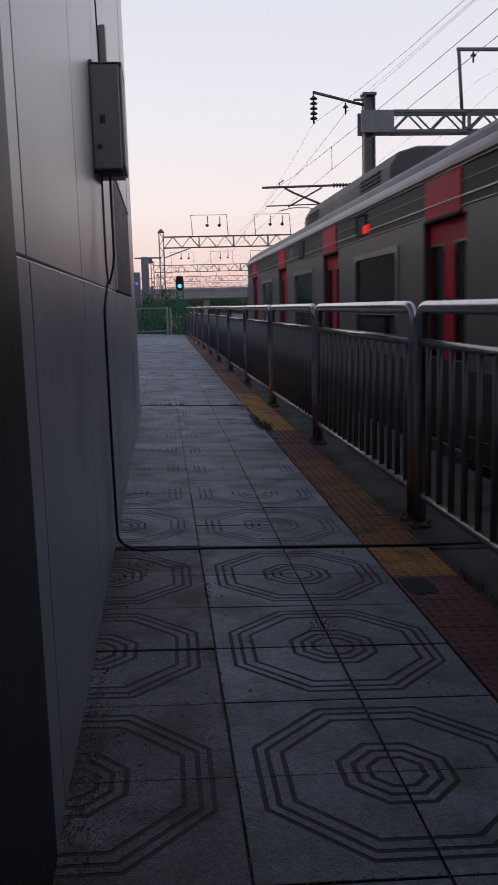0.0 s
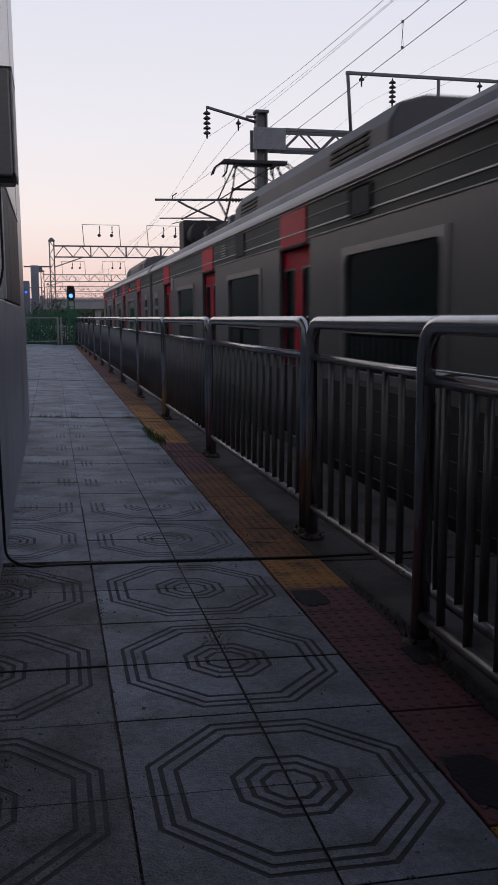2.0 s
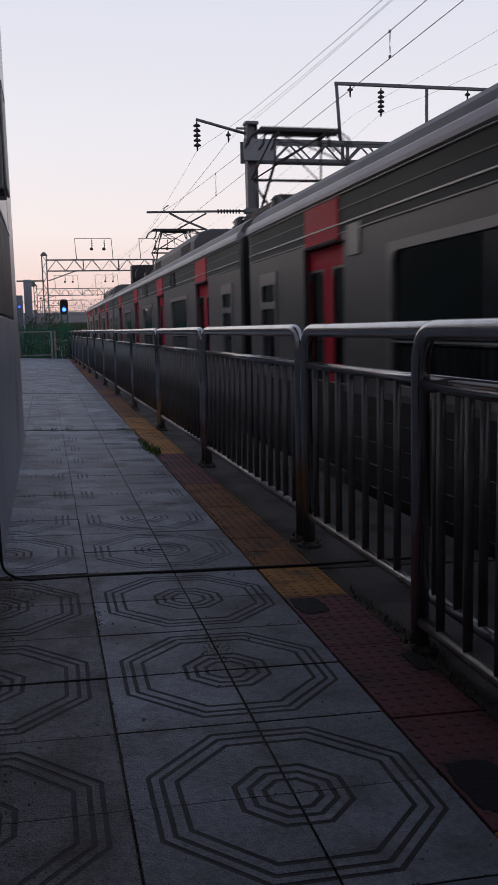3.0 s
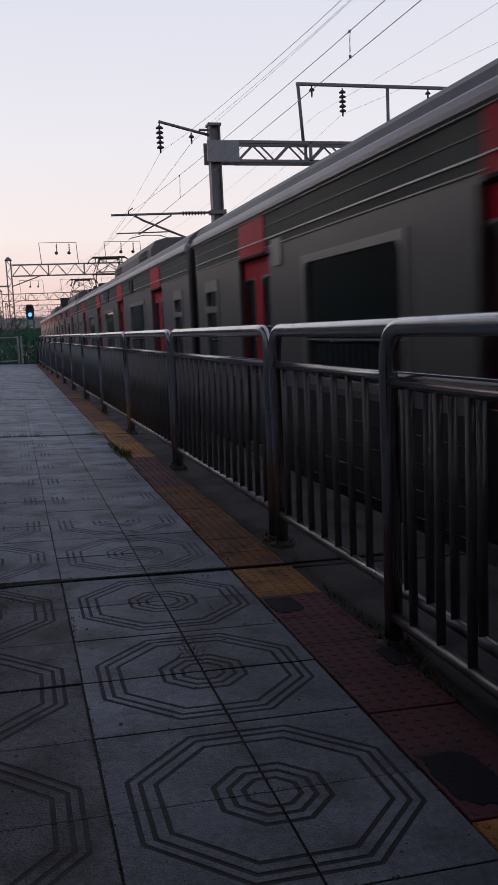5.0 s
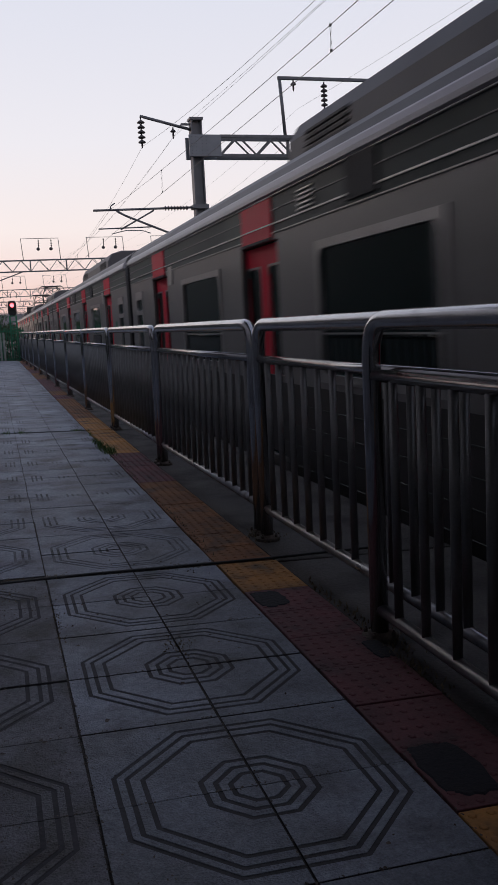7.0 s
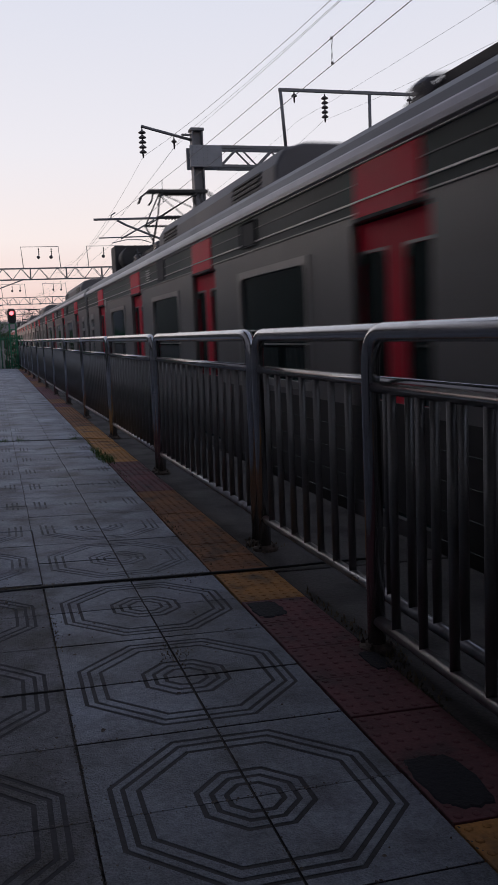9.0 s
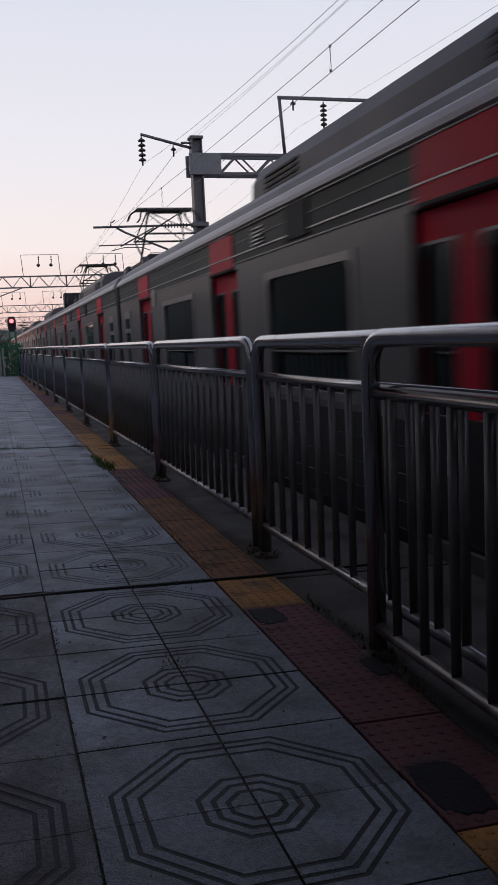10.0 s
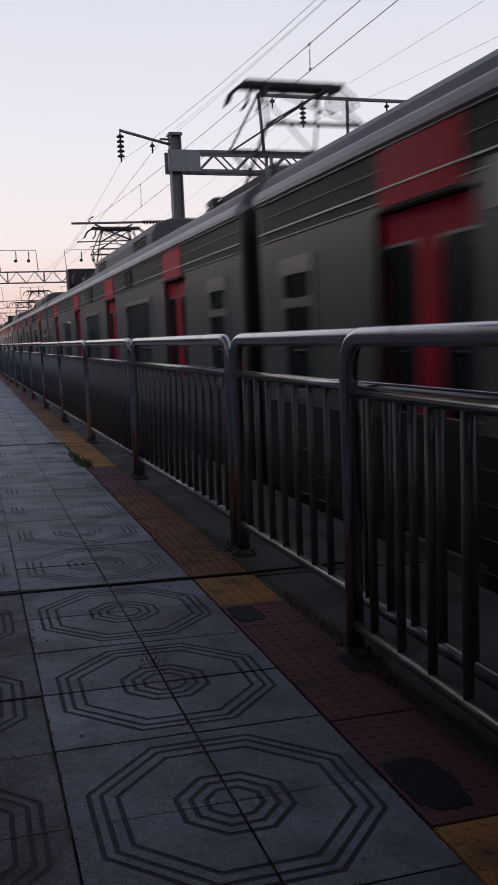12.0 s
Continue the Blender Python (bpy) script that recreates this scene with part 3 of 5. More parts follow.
def build_wall_cabinet():
    c = empty("electric_cabinet", "grey steel electrical cabinet hung on the station wall", "cabinet")
    x0, x1 = WALL_X + 0.002, WALL_X + 0.128
    bm = bmesh.new()
    box(bm, (x0, 4.06, 1.735), (x1, 4.42, 2.178), 0.006)
    part("body", bm, CABINET, c)
    bm = bmesh.new()
    box(bm, (x1 + 0.001, 4.07, 1.745), (x1 + 0.012, 4.41, 2.168), 0.004)
    part("door", bm, CABINET, c)
    bm = bmesh.new()
    box(bm, (x0 - 0.0, 4.055, 2.179), (x1 + 0.014, 4.43, 2.184), 0.002)
    part("rain_hood", bm, CABINET, c)
    bm = bmesh.new()
    box(bm, (x0 + 0.035, 4.054, 1.93), (x0 + 0.06, 4.06, 1.965), 0.003)
    part("latch", bm, GALV, c)
    bm = bmesh.new()
    sweep(bm, [(x0 + 0.03, 4.0585, 1.83), (x0 + 0.03, 4.053, 1.83)], 0.012, 14)
    part("knockout_plug", bm, GALV, c, "round grey knockout plug")
    bm = bmesh.new()
    box(bm, (x0 - 0.001, 4.075, 1.72), (x0 + 0.012, 4.44, 2.20), 0.002)
    part("back_plate", bm, GALV, c, "dark steel back plate")
    bm = bmesh.new()
    box(bm, (x0, 4.06, 1.722), (x1, 4.2, 1.734), 0.003)
    part("cable_gland_plate", bm, DARK, c)
    bm = bmesh.new()
    box(bm, (WALL_X + 0.003, 4.95, 2.0), (WALL_X + 0.036, 5.03, 2.61), 0.004)
    solid("cable_duct", bm, CABINET, "grey vertical cable duct above the cabinet", "cable duct")
    bm = bmesh.new()
    sweep(bm, [(WALL_X + 0.012, 4.0, 3.3), (WALL_X + 0.015, 4.5, 2.75), (WALL_X + 0.03, 4.4, 2.17)], 0.004, 6)
    solid("feed_cable", bm, RUBBER, "black cable falling into the wall cabinet", "cable")
    for k, (dx, y) in enumerate(((0.03, 4.10), (0.065, 4.14))):
        bm = bmesh.new()
        sweep(bm, fillet([(WALL_X + dx, y, 1.735), (WALL_X + dx - 0.002, y + 0.02, 1.33), (WALL_X + 0.035, y + 0.01, 1.235)], 0.05), 0.0052, 8)
        solid("wall_cable", bm, RUBBER if k else GALV, "thin cable under the wall cabinet", "cable", group="cabinet cables")
    # the long cable: down the wall and across the paving in the joint
    bm = bmesh.new()
    z = lambda x: on_plane(x) + (0.002 if x < 1.0 else 0.004)
    pts = [(WALL_X + 0.03, 4.12, 1.24), (WALL_X + 0.018, 3.98, 1.12), (WALL_X + 0.02, 3.96, 0.5), (WALL_X + 0.025, 3.95, 0.06), (WALL_X + 0.12, 3.98, z(-0.08)),
           (0.1, 4.0, z(0.1)), (0.4, 4.022, z(0.4)), (0.8, 4.018, z(0.8)), (1.3, 4.02, z(1.3)), (1.9, 4.06, z(1.9))]
    sweep(bm, fillet(pts, 0.05, 4), 0.0065, 8)
    solid("ground_cable", bm, RUBBER, "black cable run down the wall and across the paving joint", "cable")


# ---- train ----
DOORS = [2.9, 7.65, 12.35, 17.1]
WINDOWS = [5.33, 10.05, 14.78]
ENDS = [1.07, 18.93]
SIDE = -1.56


def gusset(bm, x0, x1, y, z, sy, sz, r):
    """A rounded fill in the corner of an opening."""
    arc = [(y + sy * r * (1 - math.cos(a)), z + sz * r * (1 - math.sin(a))) for a in (0.0, 0.393, 0.785, 1.178, 1.571)]
    front = [bm.verts.new((x0, *q)) for q in [(y, z)] + arc]
    back = [bm.verts.new((x1, *q)) for q in [(y, z)] + arc]
    bm.faces.new(front)
    bm.faces.new(list(reversed(back)))
    for k in range(6):
        bm.faces.new((front[k], back[k], back[(k + 1) % 6], front[(k + 1) % 6]))


def add_pantograph(car, y):
    """Diamond pantograph raised to the contact wire."""
    bm = bmesh.new()
    for x in (-0.62, 0.62):
        box(bm, (x - 0.04, -0.95, 4.0), (x + 0.04, 0.95, 4.07))
    for yy in (-0.9, 0.0, 0.9):
        box(bm, (-0.62, yy - 0.03, 4.005), (0.62, yy + 0.03, 4.065))
    base = part("pantograph", bm, DARK, car, "black diamond pantograph raised to the wire", m=pose(0, -y, 0))
    for s in (-1, 1):
        bm = bmesh.new()
        for x in (-0.55, 0.55):
            sweep(bm, [(x, -0.28 * s, 4.07), (x * 1.05, 0.72 * s, 4.62)], 0.021, 6)
            sweep(bm, [(x * 1.05, 0.72 * s, 4.62), (x * 0.7, 0.09 * s, 5.16)], 0.015, 6)
        sweep(bm, [(-0.6, 0.72 * s, 4.62), (0.6, 0.72 * s, 4.62)], 0.022, 6)
        sweep(bm, [(-0.55, 0.72 * s, 4.62), (0.36, 0.09 * s, 5.16)], 0.012, 5)
        sweep(bm, [(0.55, 0.72 * s, 4.62), (-0.36, 0.09 * s, 5.16)], 0.012, 5)
        part("arm", bm, DARK, base)
        bm = bmesh.new()
        sweep(bm, [(-0.82, 0.085 * s, 4.98), (-0.76, 0.085 * s, 5.12), (-0.62, 0.085 * s, 5.215), (-0.5, 0.085 * s, 5.235), (0.5, 0.085 * s, 5.235), (0.62, 0.085 * s, 5.215), (0.76, 0.085 * s, 5.12), (0.82, 0.085 * s, 4.98)], 0.017, 6)
        box(bm, (-0.62, 0.085 * s - 0.05, 5.19), (0.62, 0.085 * s + 0.05, 5.25))
        part("contact_strip", bm, DARK, base)
    bm = bmesh.new()
    for x in (-0.36, 0.36):
        box(bm, (x - 0.03, -0.12, 5.13), (x + 0.03, 0.12, 5.2))
    box(bm, (-0.36, -0.02, 5.14), (0.36, 0.02, 5.19))
    part("head_frame", bm, DARK, base)
    for x in (-0.5, -0.34, 0.34, 0.5):
        bm = bmesh.new()
        sweep(bm, [(x, 0.1, 5.19), (x * 1.05, 0.12, 5.05), (x * 1.2, 0.1, 4.96)], 0.018, 6)
        part("spring", bm, DARK, base)
    bm = bmesh.new()
    box(bm, (-0.5, -0.55, 4.05), (0.5, -0.2, 4.22), 0.03)
    box(bm, (-0.3, 0.25, 4.05), (0.2, 0.6, 4.28), 0.03)
    part("spring_box", bm, DARK, base)
    for x in (-0.62, 0.62):
        for yy in (-0.8, 0.8):
            bm = bmesh.new()
            lathe(bm, [(0.05, 3.76), (0.07, 3.82), (0.045, 3.85), (0.07, 3.89), (0.045, 3.92), (0.06, 3.97), (0.04, 4.0)], 10, (x, yy, 0))
            part("insulator", bm, PORCELAIN, base)
    return base


def add_roof_unit(car, y0, y1):
    bm = bmesh.new()
    out = [(-1.02, 3.70), (-1.0, 3.98), (-0.90, 4.14), (-0.66, 4.21), (0.66, 4.21), (0.90, 4.14), (1.0, 3.98), (1.02, 3.70)]
    rings = []
    for y, s, dz in ((y0, 0.98, -0.02), (y0 + 0.03, 1.0, 0.0), (y1 - 0.03, 1.0, 0.0), (y1, 0.98, -0.02)):
        rings.append([bm.verts.new((x * s, -y, z + (dz if z > 3.8 else 0))) for x, z in out])
    for a, b in zip(rings, rings[1:]):
        for k in range(len(out) - 1):
            bm.faces.new((a[k], a[k + 1], b[k + 1], b[k]))
    bm.faces.new(rings[0])
    bm.faces.new(list(reversed(rings[-1])))
    unit = part("air_conditioner", bm, AC, car, "long grey rooftop air conditioner with louvres")
    for a, b in ((y0 + 0.5, y0 + 1.5), (y1 - 1.6, y1 - 0.5)):
        for k in range(4):
            bm = bmesh.new()
            z = 3.80 + 0.055 * k
            box(bm, (-1.028 + 0.01 * k / 3, -b, z), (-0.93, -a, z + 0.03), 0.004)
            part("louvre", bm, DARK, unit)
    return unit


def car_shell(name, label, front=0.25, cab=False):
    car = empty(name, label, "train car", group="cars of the train")
    L0, L1 = front, 19.75
    # side wall with its openings
    holes = sorted([(c - 0.54, c + 0.54, 1.12, 2.98) for c in DOORS] + [(c - 0.93, c + 0.93, 1.86, 2.835) for c in WINDOWS] + [(c - 0.30, c + 0.30, 1.86, 2.84) for c in (ENDS[1:] if cab else ENDS)])
    bm = bmesh.new()
    cut = [(-b, -a, z0, z1) for a, b, z0, z1 in holes]
    plate(bm, SIDE, SIDE + 0.04, [-L1, -L0] + [q for h in cut for q in h[:2]], [0.88, 3.40] + [q for h in cut for q in h[2:]], cut)
    part("side_wall", bm, CAR_GREY, car)
    bm = bmesh.new()
    box(bm, (1.52, -L1, 0.88), (1.56, -L0, 3.40))
    part("far_side_wall", bm, CAR_GREY, car)
    # roof
    bm = bmesh.new()
    prism(bm, [(-1.545, 3.448), (-1.505, 3.53), (-1.36, 3.63), (-1.15, 3.74), (-0.75, 3.87), (0, 3.925), (0.75, 3.87), (1.15, 3.74), (1.36, 3.63), (1.505, 3.53), (1.545, 3.448), (1.45, 3.40), (-1.45, 3.40)], -L1, -L0)
    part("roof", bm, CAR_ROOF, car, "dull grey ribbed roof")
    for s in (-1, 1):
        bm = bmesh.new()
        prism(bm, [(s * 1.578, 3.340), (s * 1.600, 3.350), (s * 1.598, 3.385), (s * 1.580, 3.432), (s * 1.548, 3.456), (s * 1.47, 3.41)], -L1, -L0)
        part("roof_shoulder", bm, SHOULDER, car, "pale curved roof edge")
    bm = bmesh.new()
    box(bm, (SIDE - 0.020, -L1 + 0.02, 3.326), (SIDE + 0.0, -L0 - 0.02, 3.339), 0.004)
    part("rain_gutter", bm, FRAME, car, "thin metal rain gutter")
    # painted band, trim lines
    for a, b in zip([L0 + 0.05] + [d + 0.455 for d in DOORS], [d - 0.455 for d in DOORS] + [L1 - 0.05]):
        bm = bmesh.new()
        box(bm, (SIDE - 0.004, -b, 3.03), (SIDE + 0.0, -a, 3.325))
        part("band_panel", bm, CAR_BAND, car, "grey-green painted band")
        bm = bmesh.new()
        box(bm, (SIDE - 0.013, -b, 3.10), (SIDE - 0.004, -a, 3.114), 0.002)
        part("trim_line", bm, TRIM, car)
        bm = bmesh.new()
        box(bm, (SIDE - 0.011, -b, 3.028), (SIDE - 0.0045, -a, 3.04), 0.002)
        part("trim_line", bm, FRAME, car)
        bm = bmesh.new()
        box(bm, (SIDE - 0.010, -b, 3.215), (SIDE - 0.0045, -a, 3.223), 0.001)
        part("trim_line", bm, CAR_GREY, car)
    # doors
    for d in DOORS:
        bm = bmesh.new()
        box(bm, (SIDE - 0.016, -d - 0.445, 2.985), (SIDE + 0.0, -d + 0.445, 3.325), 0.004)
        head = part("door_header", bm, CAR_RED, car, "red panel above the door")
        bm = bmesh.new()
        box(bm, (SIDE - 0.03, -d - 0.445, 2.975), (SIDE - 0.016, -d + 0.445, 3.0), 0.003)
        part("drip_rail", bm, DARK, head)
        bm = bmesh.new()
        box(bm, (SIDE - 0.022, -d - 0.445, 3.10), (SIDE - 0.0165, -d + 0.445, 3.112), 0.002)
        part("trim_line", bm, TRIM, head)
        for s in (-1, 1):
            leaf = bmesh.new()
            ya, yb = (-d - 0.535, -d - 0.003) if s < 0 else (-d + 0.003, -d + 0.535)
            wa, wb = (ya + 0.028, ya + 0.405) if s < 0 else (yb - 0.405, yb - 0.028)
            xx = SIDE + 0.055
            plate(leaf, xx, xx + 0.035, [ya, wa, wb, yb], [1.14, 1.83, 2.78, 2.97], [(wa, wb, 1.83, 2.78)])
            dl = part("door_leaf", leaf, [CAR_RED], car, "red sliding door leaf with a tall window")
            bm = bmesh.new()
            box(bm, (xx + 0.012, wa - 0.005, 1.825), (xx + 0.022, wb + 0.005, 2.785))
            part("pane", bm, GLASS, dl)
            bm = bmesh.new()
            plate(bm, xx - 0.006, xx - 0.0005, [wa - 0.004, wa, wb, wb + 0.004], [1.812, 1.83, 2.78, 2.798], [(wa, wb, 1.83, 2.78)])
            for yy, sy in ((wa, 1), (wb, -1)):
                gusset(bm, xx - 0.005, xx + 0.011, yy, 2.78, sy, -1, 0.07)
            part("window_seal", bm, FRAME, dl)
            bm = bmesh.new()
            ye = ya if s < 0 else yb - 0.026
            box(bm, (xx - 0.004, ye, 1.15), (xx - 0.001, ye + 0.026, 2.80))
            part("edge_panel", bm, DARK, dl, "dark rubber door edge")
        for s in (-1, 1):
            bm = bmesh.new()
            ya, yb = (-d - 0.535, -d - 0.006) if s < 0 else (-d + 0.006, -d + 0.535)
            box(bm, (SIDE + 0.046, ya, 1.136), (SIDE + 0.0545, yb, 1.826), 0.002)
            part("door_leaf_bottom", bm, DARK_GREY, car, "dark lower door panel")
    # dark lower band with its beads
    for a, b in zip([L0 + 0.02] + [d + 0.55 for d in DOORS], [d - 0.55 for d in DOORS] + [L1 - 0.02]):
        bm = bmesh.new()
        box(bm, (SIDE - 0.004, -b, 0.89), (SIDE, -a, 1.78))
        low = part("lower_band", bm, DARK_GREY, car, "dark grey beaded lower side")
        for k in range(4):
            bm = bmesh.new()
            box(bm, (SIDE - 0.010, -b, 1.10 + 0.17 * k), (SIDE - 0.004, -a, 1.109 + 0.17 * k), 0.002)
            part("bead", bm, CAR_BAND, low)
    # saloon windows
    for c, hw, z0, z1, split in [(c, 0.93, 1.86, 2.835, False) for c in WINDOWS] + [(c, 0.30, 1.86, 2.84, True) for c in (ENDS[1:] if cab else ENDS)]:
        bm = bmesh.new()
        t = 0.032
        xa, xb = SIDE - 0.012, SIDE + 0.045
        ye, yi = (-c - hw - 0.03, -c + hw + 0.03), (-c - hw + t, -c + hw - t)
        gaps = [(*yi, z0 + t, 2.50), (*yi, 2.57, z1 - 0.095)] if split else [(*yi, z0 + t, z1 - t)]
        plate(bm, xa, xb, [*ye, *yi], [z0 - 0.03, z1 + 0.03] + [q for h in gaps for q in h[2:]], gaps)
        for ga, gb, gc, gd in gaps:
            for yy, sy in ((ga, 1), (gb, -1)):
                for zz, sz in ((gc, 1), (gd, -1)):
                    gusset(bm, xa + 0.001, SIDE + 0.017, yy, zz, sy, sz, 0.045 if split else 0.09)
        win = part("window", bm, FRAME, car, "aluminium framed dark window")
        for a, b in (((z0 + t, 2.50), (2.57, z1 - 0.095)) if split else ((z0 + t, z1 - t),)):
            bm = bmesh.new()
            box(bm, (SIDE + 0.018, -c - hw + t - 0.004, a - 0.004), (SIDE + 0.028, -c + hw - t + 0.004, b + 0.004))
            part("pane", bm, GLASS, win)
        if not split:
            bm = bmesh.new()
            box(bm, (SIDE + 0.002, -c - hw + t, 2.185), (SIDE + 0.016, -c + hw - t, 2.197))
            part("lower_bar", bm, FRAME, win)
    # vents, side display, notice
    vent = bmesh.new()
    for k in range(5):
        box(vent, (SIDE - 0.02, -7.65 - 1.42, 3.13 + 0.034 * k), (SIDE - 0.004, -7.65 - 1.12, 3.145 + 0.034 * k), 0.003)
    part("vent_grille", vent, TRIM, car)
    bm = bmesh.new()
    box(bm, (SIDE - 0.02, -7.65 - 2.55, 3.06), (SIDE - 0.004, -7.65 - 2.05, 3.34), 0.006)
    part("destination_display", bm, DARK, car, "dark side display panel")
    bm = bmesh.new()
    box(bm, (SIDE - 0.014, -14.47, 3.075), (SIDE - 0.004, -14.0, 3.30), 0.02)
    part("route_display", bm, DARK, car, "dark side display panel")
    bm = bmesh.new()
    box(bm, (SIDE - 0.012, -2.9 - 0.92, 2.84), (SIDE - 0.0, -2.9 - 0.66, 3.08), 0.004)
    part("notice_panel", bm, FRAME, car, "pale grey notice panel beside the door")
    # inside, ends, underframe
    bm = bmesh.new()
    box(bm, (-1.5, -L1 + 0.02, 1.06), (1.5, -L0 - 0.02, 1.12))
    part("car_floor", bm, INSIDE, car)
    bm = bmesh.new()
    for z in (1.5, 2.25):
        box(bm, (0.98, -L1 + 0.4, z), (1.45, -L0 - 0.4, z + 0.06), 0.01)
    for z in (1.5,):
        box(bm, (-1.48, -14.0, z), (-1.05, -8.5, z + 0.06), 0.01)
    part("bench", bm, INSIDE, car)
    for y0, y1 in ((L0 + 0.01, L0 + 0.05), (L1 - 0.05, L1 - 0.01)):
        bm = bmesh.new()
        box(bm, (-1.52, -y1, 0.88), (1.52, -y0, 3.44))
        part("end_wall", bm, DARK_GREY, car)
    bm = bmesh.new()
    for k in range(6):
        box(bm, (-1.22, -20.24 + 0.083 * k, 0.95), (1.22, -20.185 + 0.083 * k, 3.3), 0.012)
    box(bm, (-1.19, -20.24, 0.98), (1.19, -19.76, 3.27))
    part("gangway_bellows", bm, BELLOWS, car, "dark grey folded gangway bellows")
    bm = bmesh.new()
    box(bm, (-1.35, -L1 + 0.2, 0.55), (1.35, -L0 - 0.2, 0.88), 0.02)
    part("underframe", bm, DARK, car)
    bm = bmesh.new()
    for a, b in ((6.0, 8.3), (8.8, 11.6), (12.0, 14.0)):
        box(bm, (-1.4, -b, 0.22), (-0.4, -a, 0.55), 0.03)
    part("equipment_box", bm, DARK, car)
    for c in (3.1, 16.9):
        bm = bmesh.new()
        for x in (-1.05, 1.05):
            box(bm, (x - 0.08, -c - 1.5, 0.42), (x + 0.08, -c + 1.5, 0.62), 0.03)
        box(bm, (-1.0, -c - 0.25, 0.4), (1.0, -c + 0.25, 0.56), 0.03)
        bogie = part("bogie", bm, DARK, car)
        for dy in (-1.05, 1.05):
            bm = bmesh.new()
            for x in (-0.75, 0.75):
                sweep(bm, [(x - 0.06, -c + dy, 0.43), (x + 0.06, -c + dy, 0.43)], 0.43, 20)
            sweep(bm, [(-0.75, -c + dy, 0.43), (0.75, -c + dy, 0.43)], 0.09, 10)
            part("wheelset", bm, RAIL, bogie)
    add_roof_unit(car, 7.0, 13.4)
    bm = bmesh.new()
    for k in range(2):
        box(bm, (-0.45 + 0.5 * k, -6.6, 3.80), (-0.1 + 0.5 * k, -5.6, 3.90), 0.02)
    part("roof_vent", bm, AC, car)
    return car


def build_train():
    lead = car_shell("train_car", "leading grey train car with red doors and dark cab end", front=1.1, cab=True)
    bm = bmesh.new()
    prof = [(-1.55, 0.9), (1.55, 0.9), (1.55, 3.40), (1.3, 3.62), (0.6, 3.8), (-0.6, 3.8), (-1.3, 3.62), (-1.55, 3.40)]
    a = [bm.verts.new((x, -1.1, z)) for x, z in prof]
    b = [bm.verts.new((x * 0.95, -0.75 - 0.1 * (z - 0.9) / 3, z * 0.985 + 0.01)) for x, z in prof]
    for k in range(8):
        bm.faces.new((a[k], a[(k + 1) % 8], b[(k + 1) % 8], b[k]))
    bm.faces.new(b)
    bm.faces.new(list(reversed(a)))
    part("cab_front", bm, DARK, lead, "dark cab front mask")
    bm = bmesh.new()
    box(bm, (SIDE - 0.03, -14.60, 3.08), (SIDE - 0.002, -14.36, 3.17), 0.006)
    part("side_marker_lamp", bm, glow("red_marker", (0.9, 0.02, 0.02), 0.55), lead, "small lit red side lamp")
    plain = car_shell("train_car", "grey train car with red doors and dark windows")
    power = car_shell("train_car", "grey train car with red doors and two raised pantographs")
    add_pantograph(power, 4.1)
    add_pantograph(power, 17.1)
    bm = bmesh.new()
    box(bm, (-1.05, -1.88, 3.66), (-0.1, -1.25, 4.38), 0.015)
    part("resistor_box", bm, DARK, power, "black roof equipment box")
    bm = bmesh.new()
    sweep(bm, [(-0.75, -1.95, 4.06), (-0.75, -2.65, 4.06)], 0.24, 20)
    part("air_tank", bm, DARK, power, "black roof cylinder")
    for y in (2.85, 3.05, 5.4, 5.5, 15.95, 16.1, 18.4):
        bm = bmesh.new()
        lathe(bm, [(0.06, 3.74), (0.09, 3.84), (0.06, 3.88), (0.10, 3.93), (0.06, 3.97), (0.09, 4.02), (0.03, 4.08)], 10, (-0.72, -y, 0))
        part("roof_insulator", bm, PORCELAIN, power)
    bm = bmesh.new()
    sweep(bm, fillet([(-0.72, -2.85, 4.08), (-0.72, -2.95, 4.2), (-0.72, -3.05, 4.08), (-0.72, -3.6, 4.06)], 0.05), 0.018, 6)
    part("roof_cable", bm, DARK, power)
    bm = bmesh.new()
    sweep(bm, [(-0.72, -5.1, 4.08), (-0.72, -5.5, 4.08), (-0.6, -4.5, 4.05)], 0.016, 6)
    part("roof_cable", bm, DARK, power)
    bm = bmesh.new()
    sweep(bm, [(-0.72, -15.95, 4.08), (-0.72, -16.1, 4.08), (-0.6, -16.3, 4.05)], 0.016, 6)
    part("roof_cable", bm, DARK, power)
    cars = [lead]
    for i in range(1, 10):
        kind = power if i in (1, 5, 7) else plain
        cars.append(copy_thing(kind, pose(0, 0, 0)) if i not in (1, 2) else kind)
    bm = bmesh.new()
    box(bm, (SIDE - 0.012, -17.1 + 0.66, 2.84), (SIDE, -17.1 + 0.92, 3.08), 0.004)
    part("notice_panel", bm, FRAME, cars[3], "pale grey notice panel beside the door")
    bm = bmesh.new()
    box(bm, (SIDE - 0.005, -18.27, 2.26), (SIDE - 0.0005, -18.03, 2.44))
    part("sticker", bm, mat("green_sticker", (0.03, 0.17, 0.10), 0.5, var=0.2), cars[3], "small square green sticker")
    return cars


def gap_place(t):
    """How far along the track the first coupling stands."""
    return 4.19157 + 7.44349 * t + 0.405173 * t * t - 0.00272404 * t ** 3


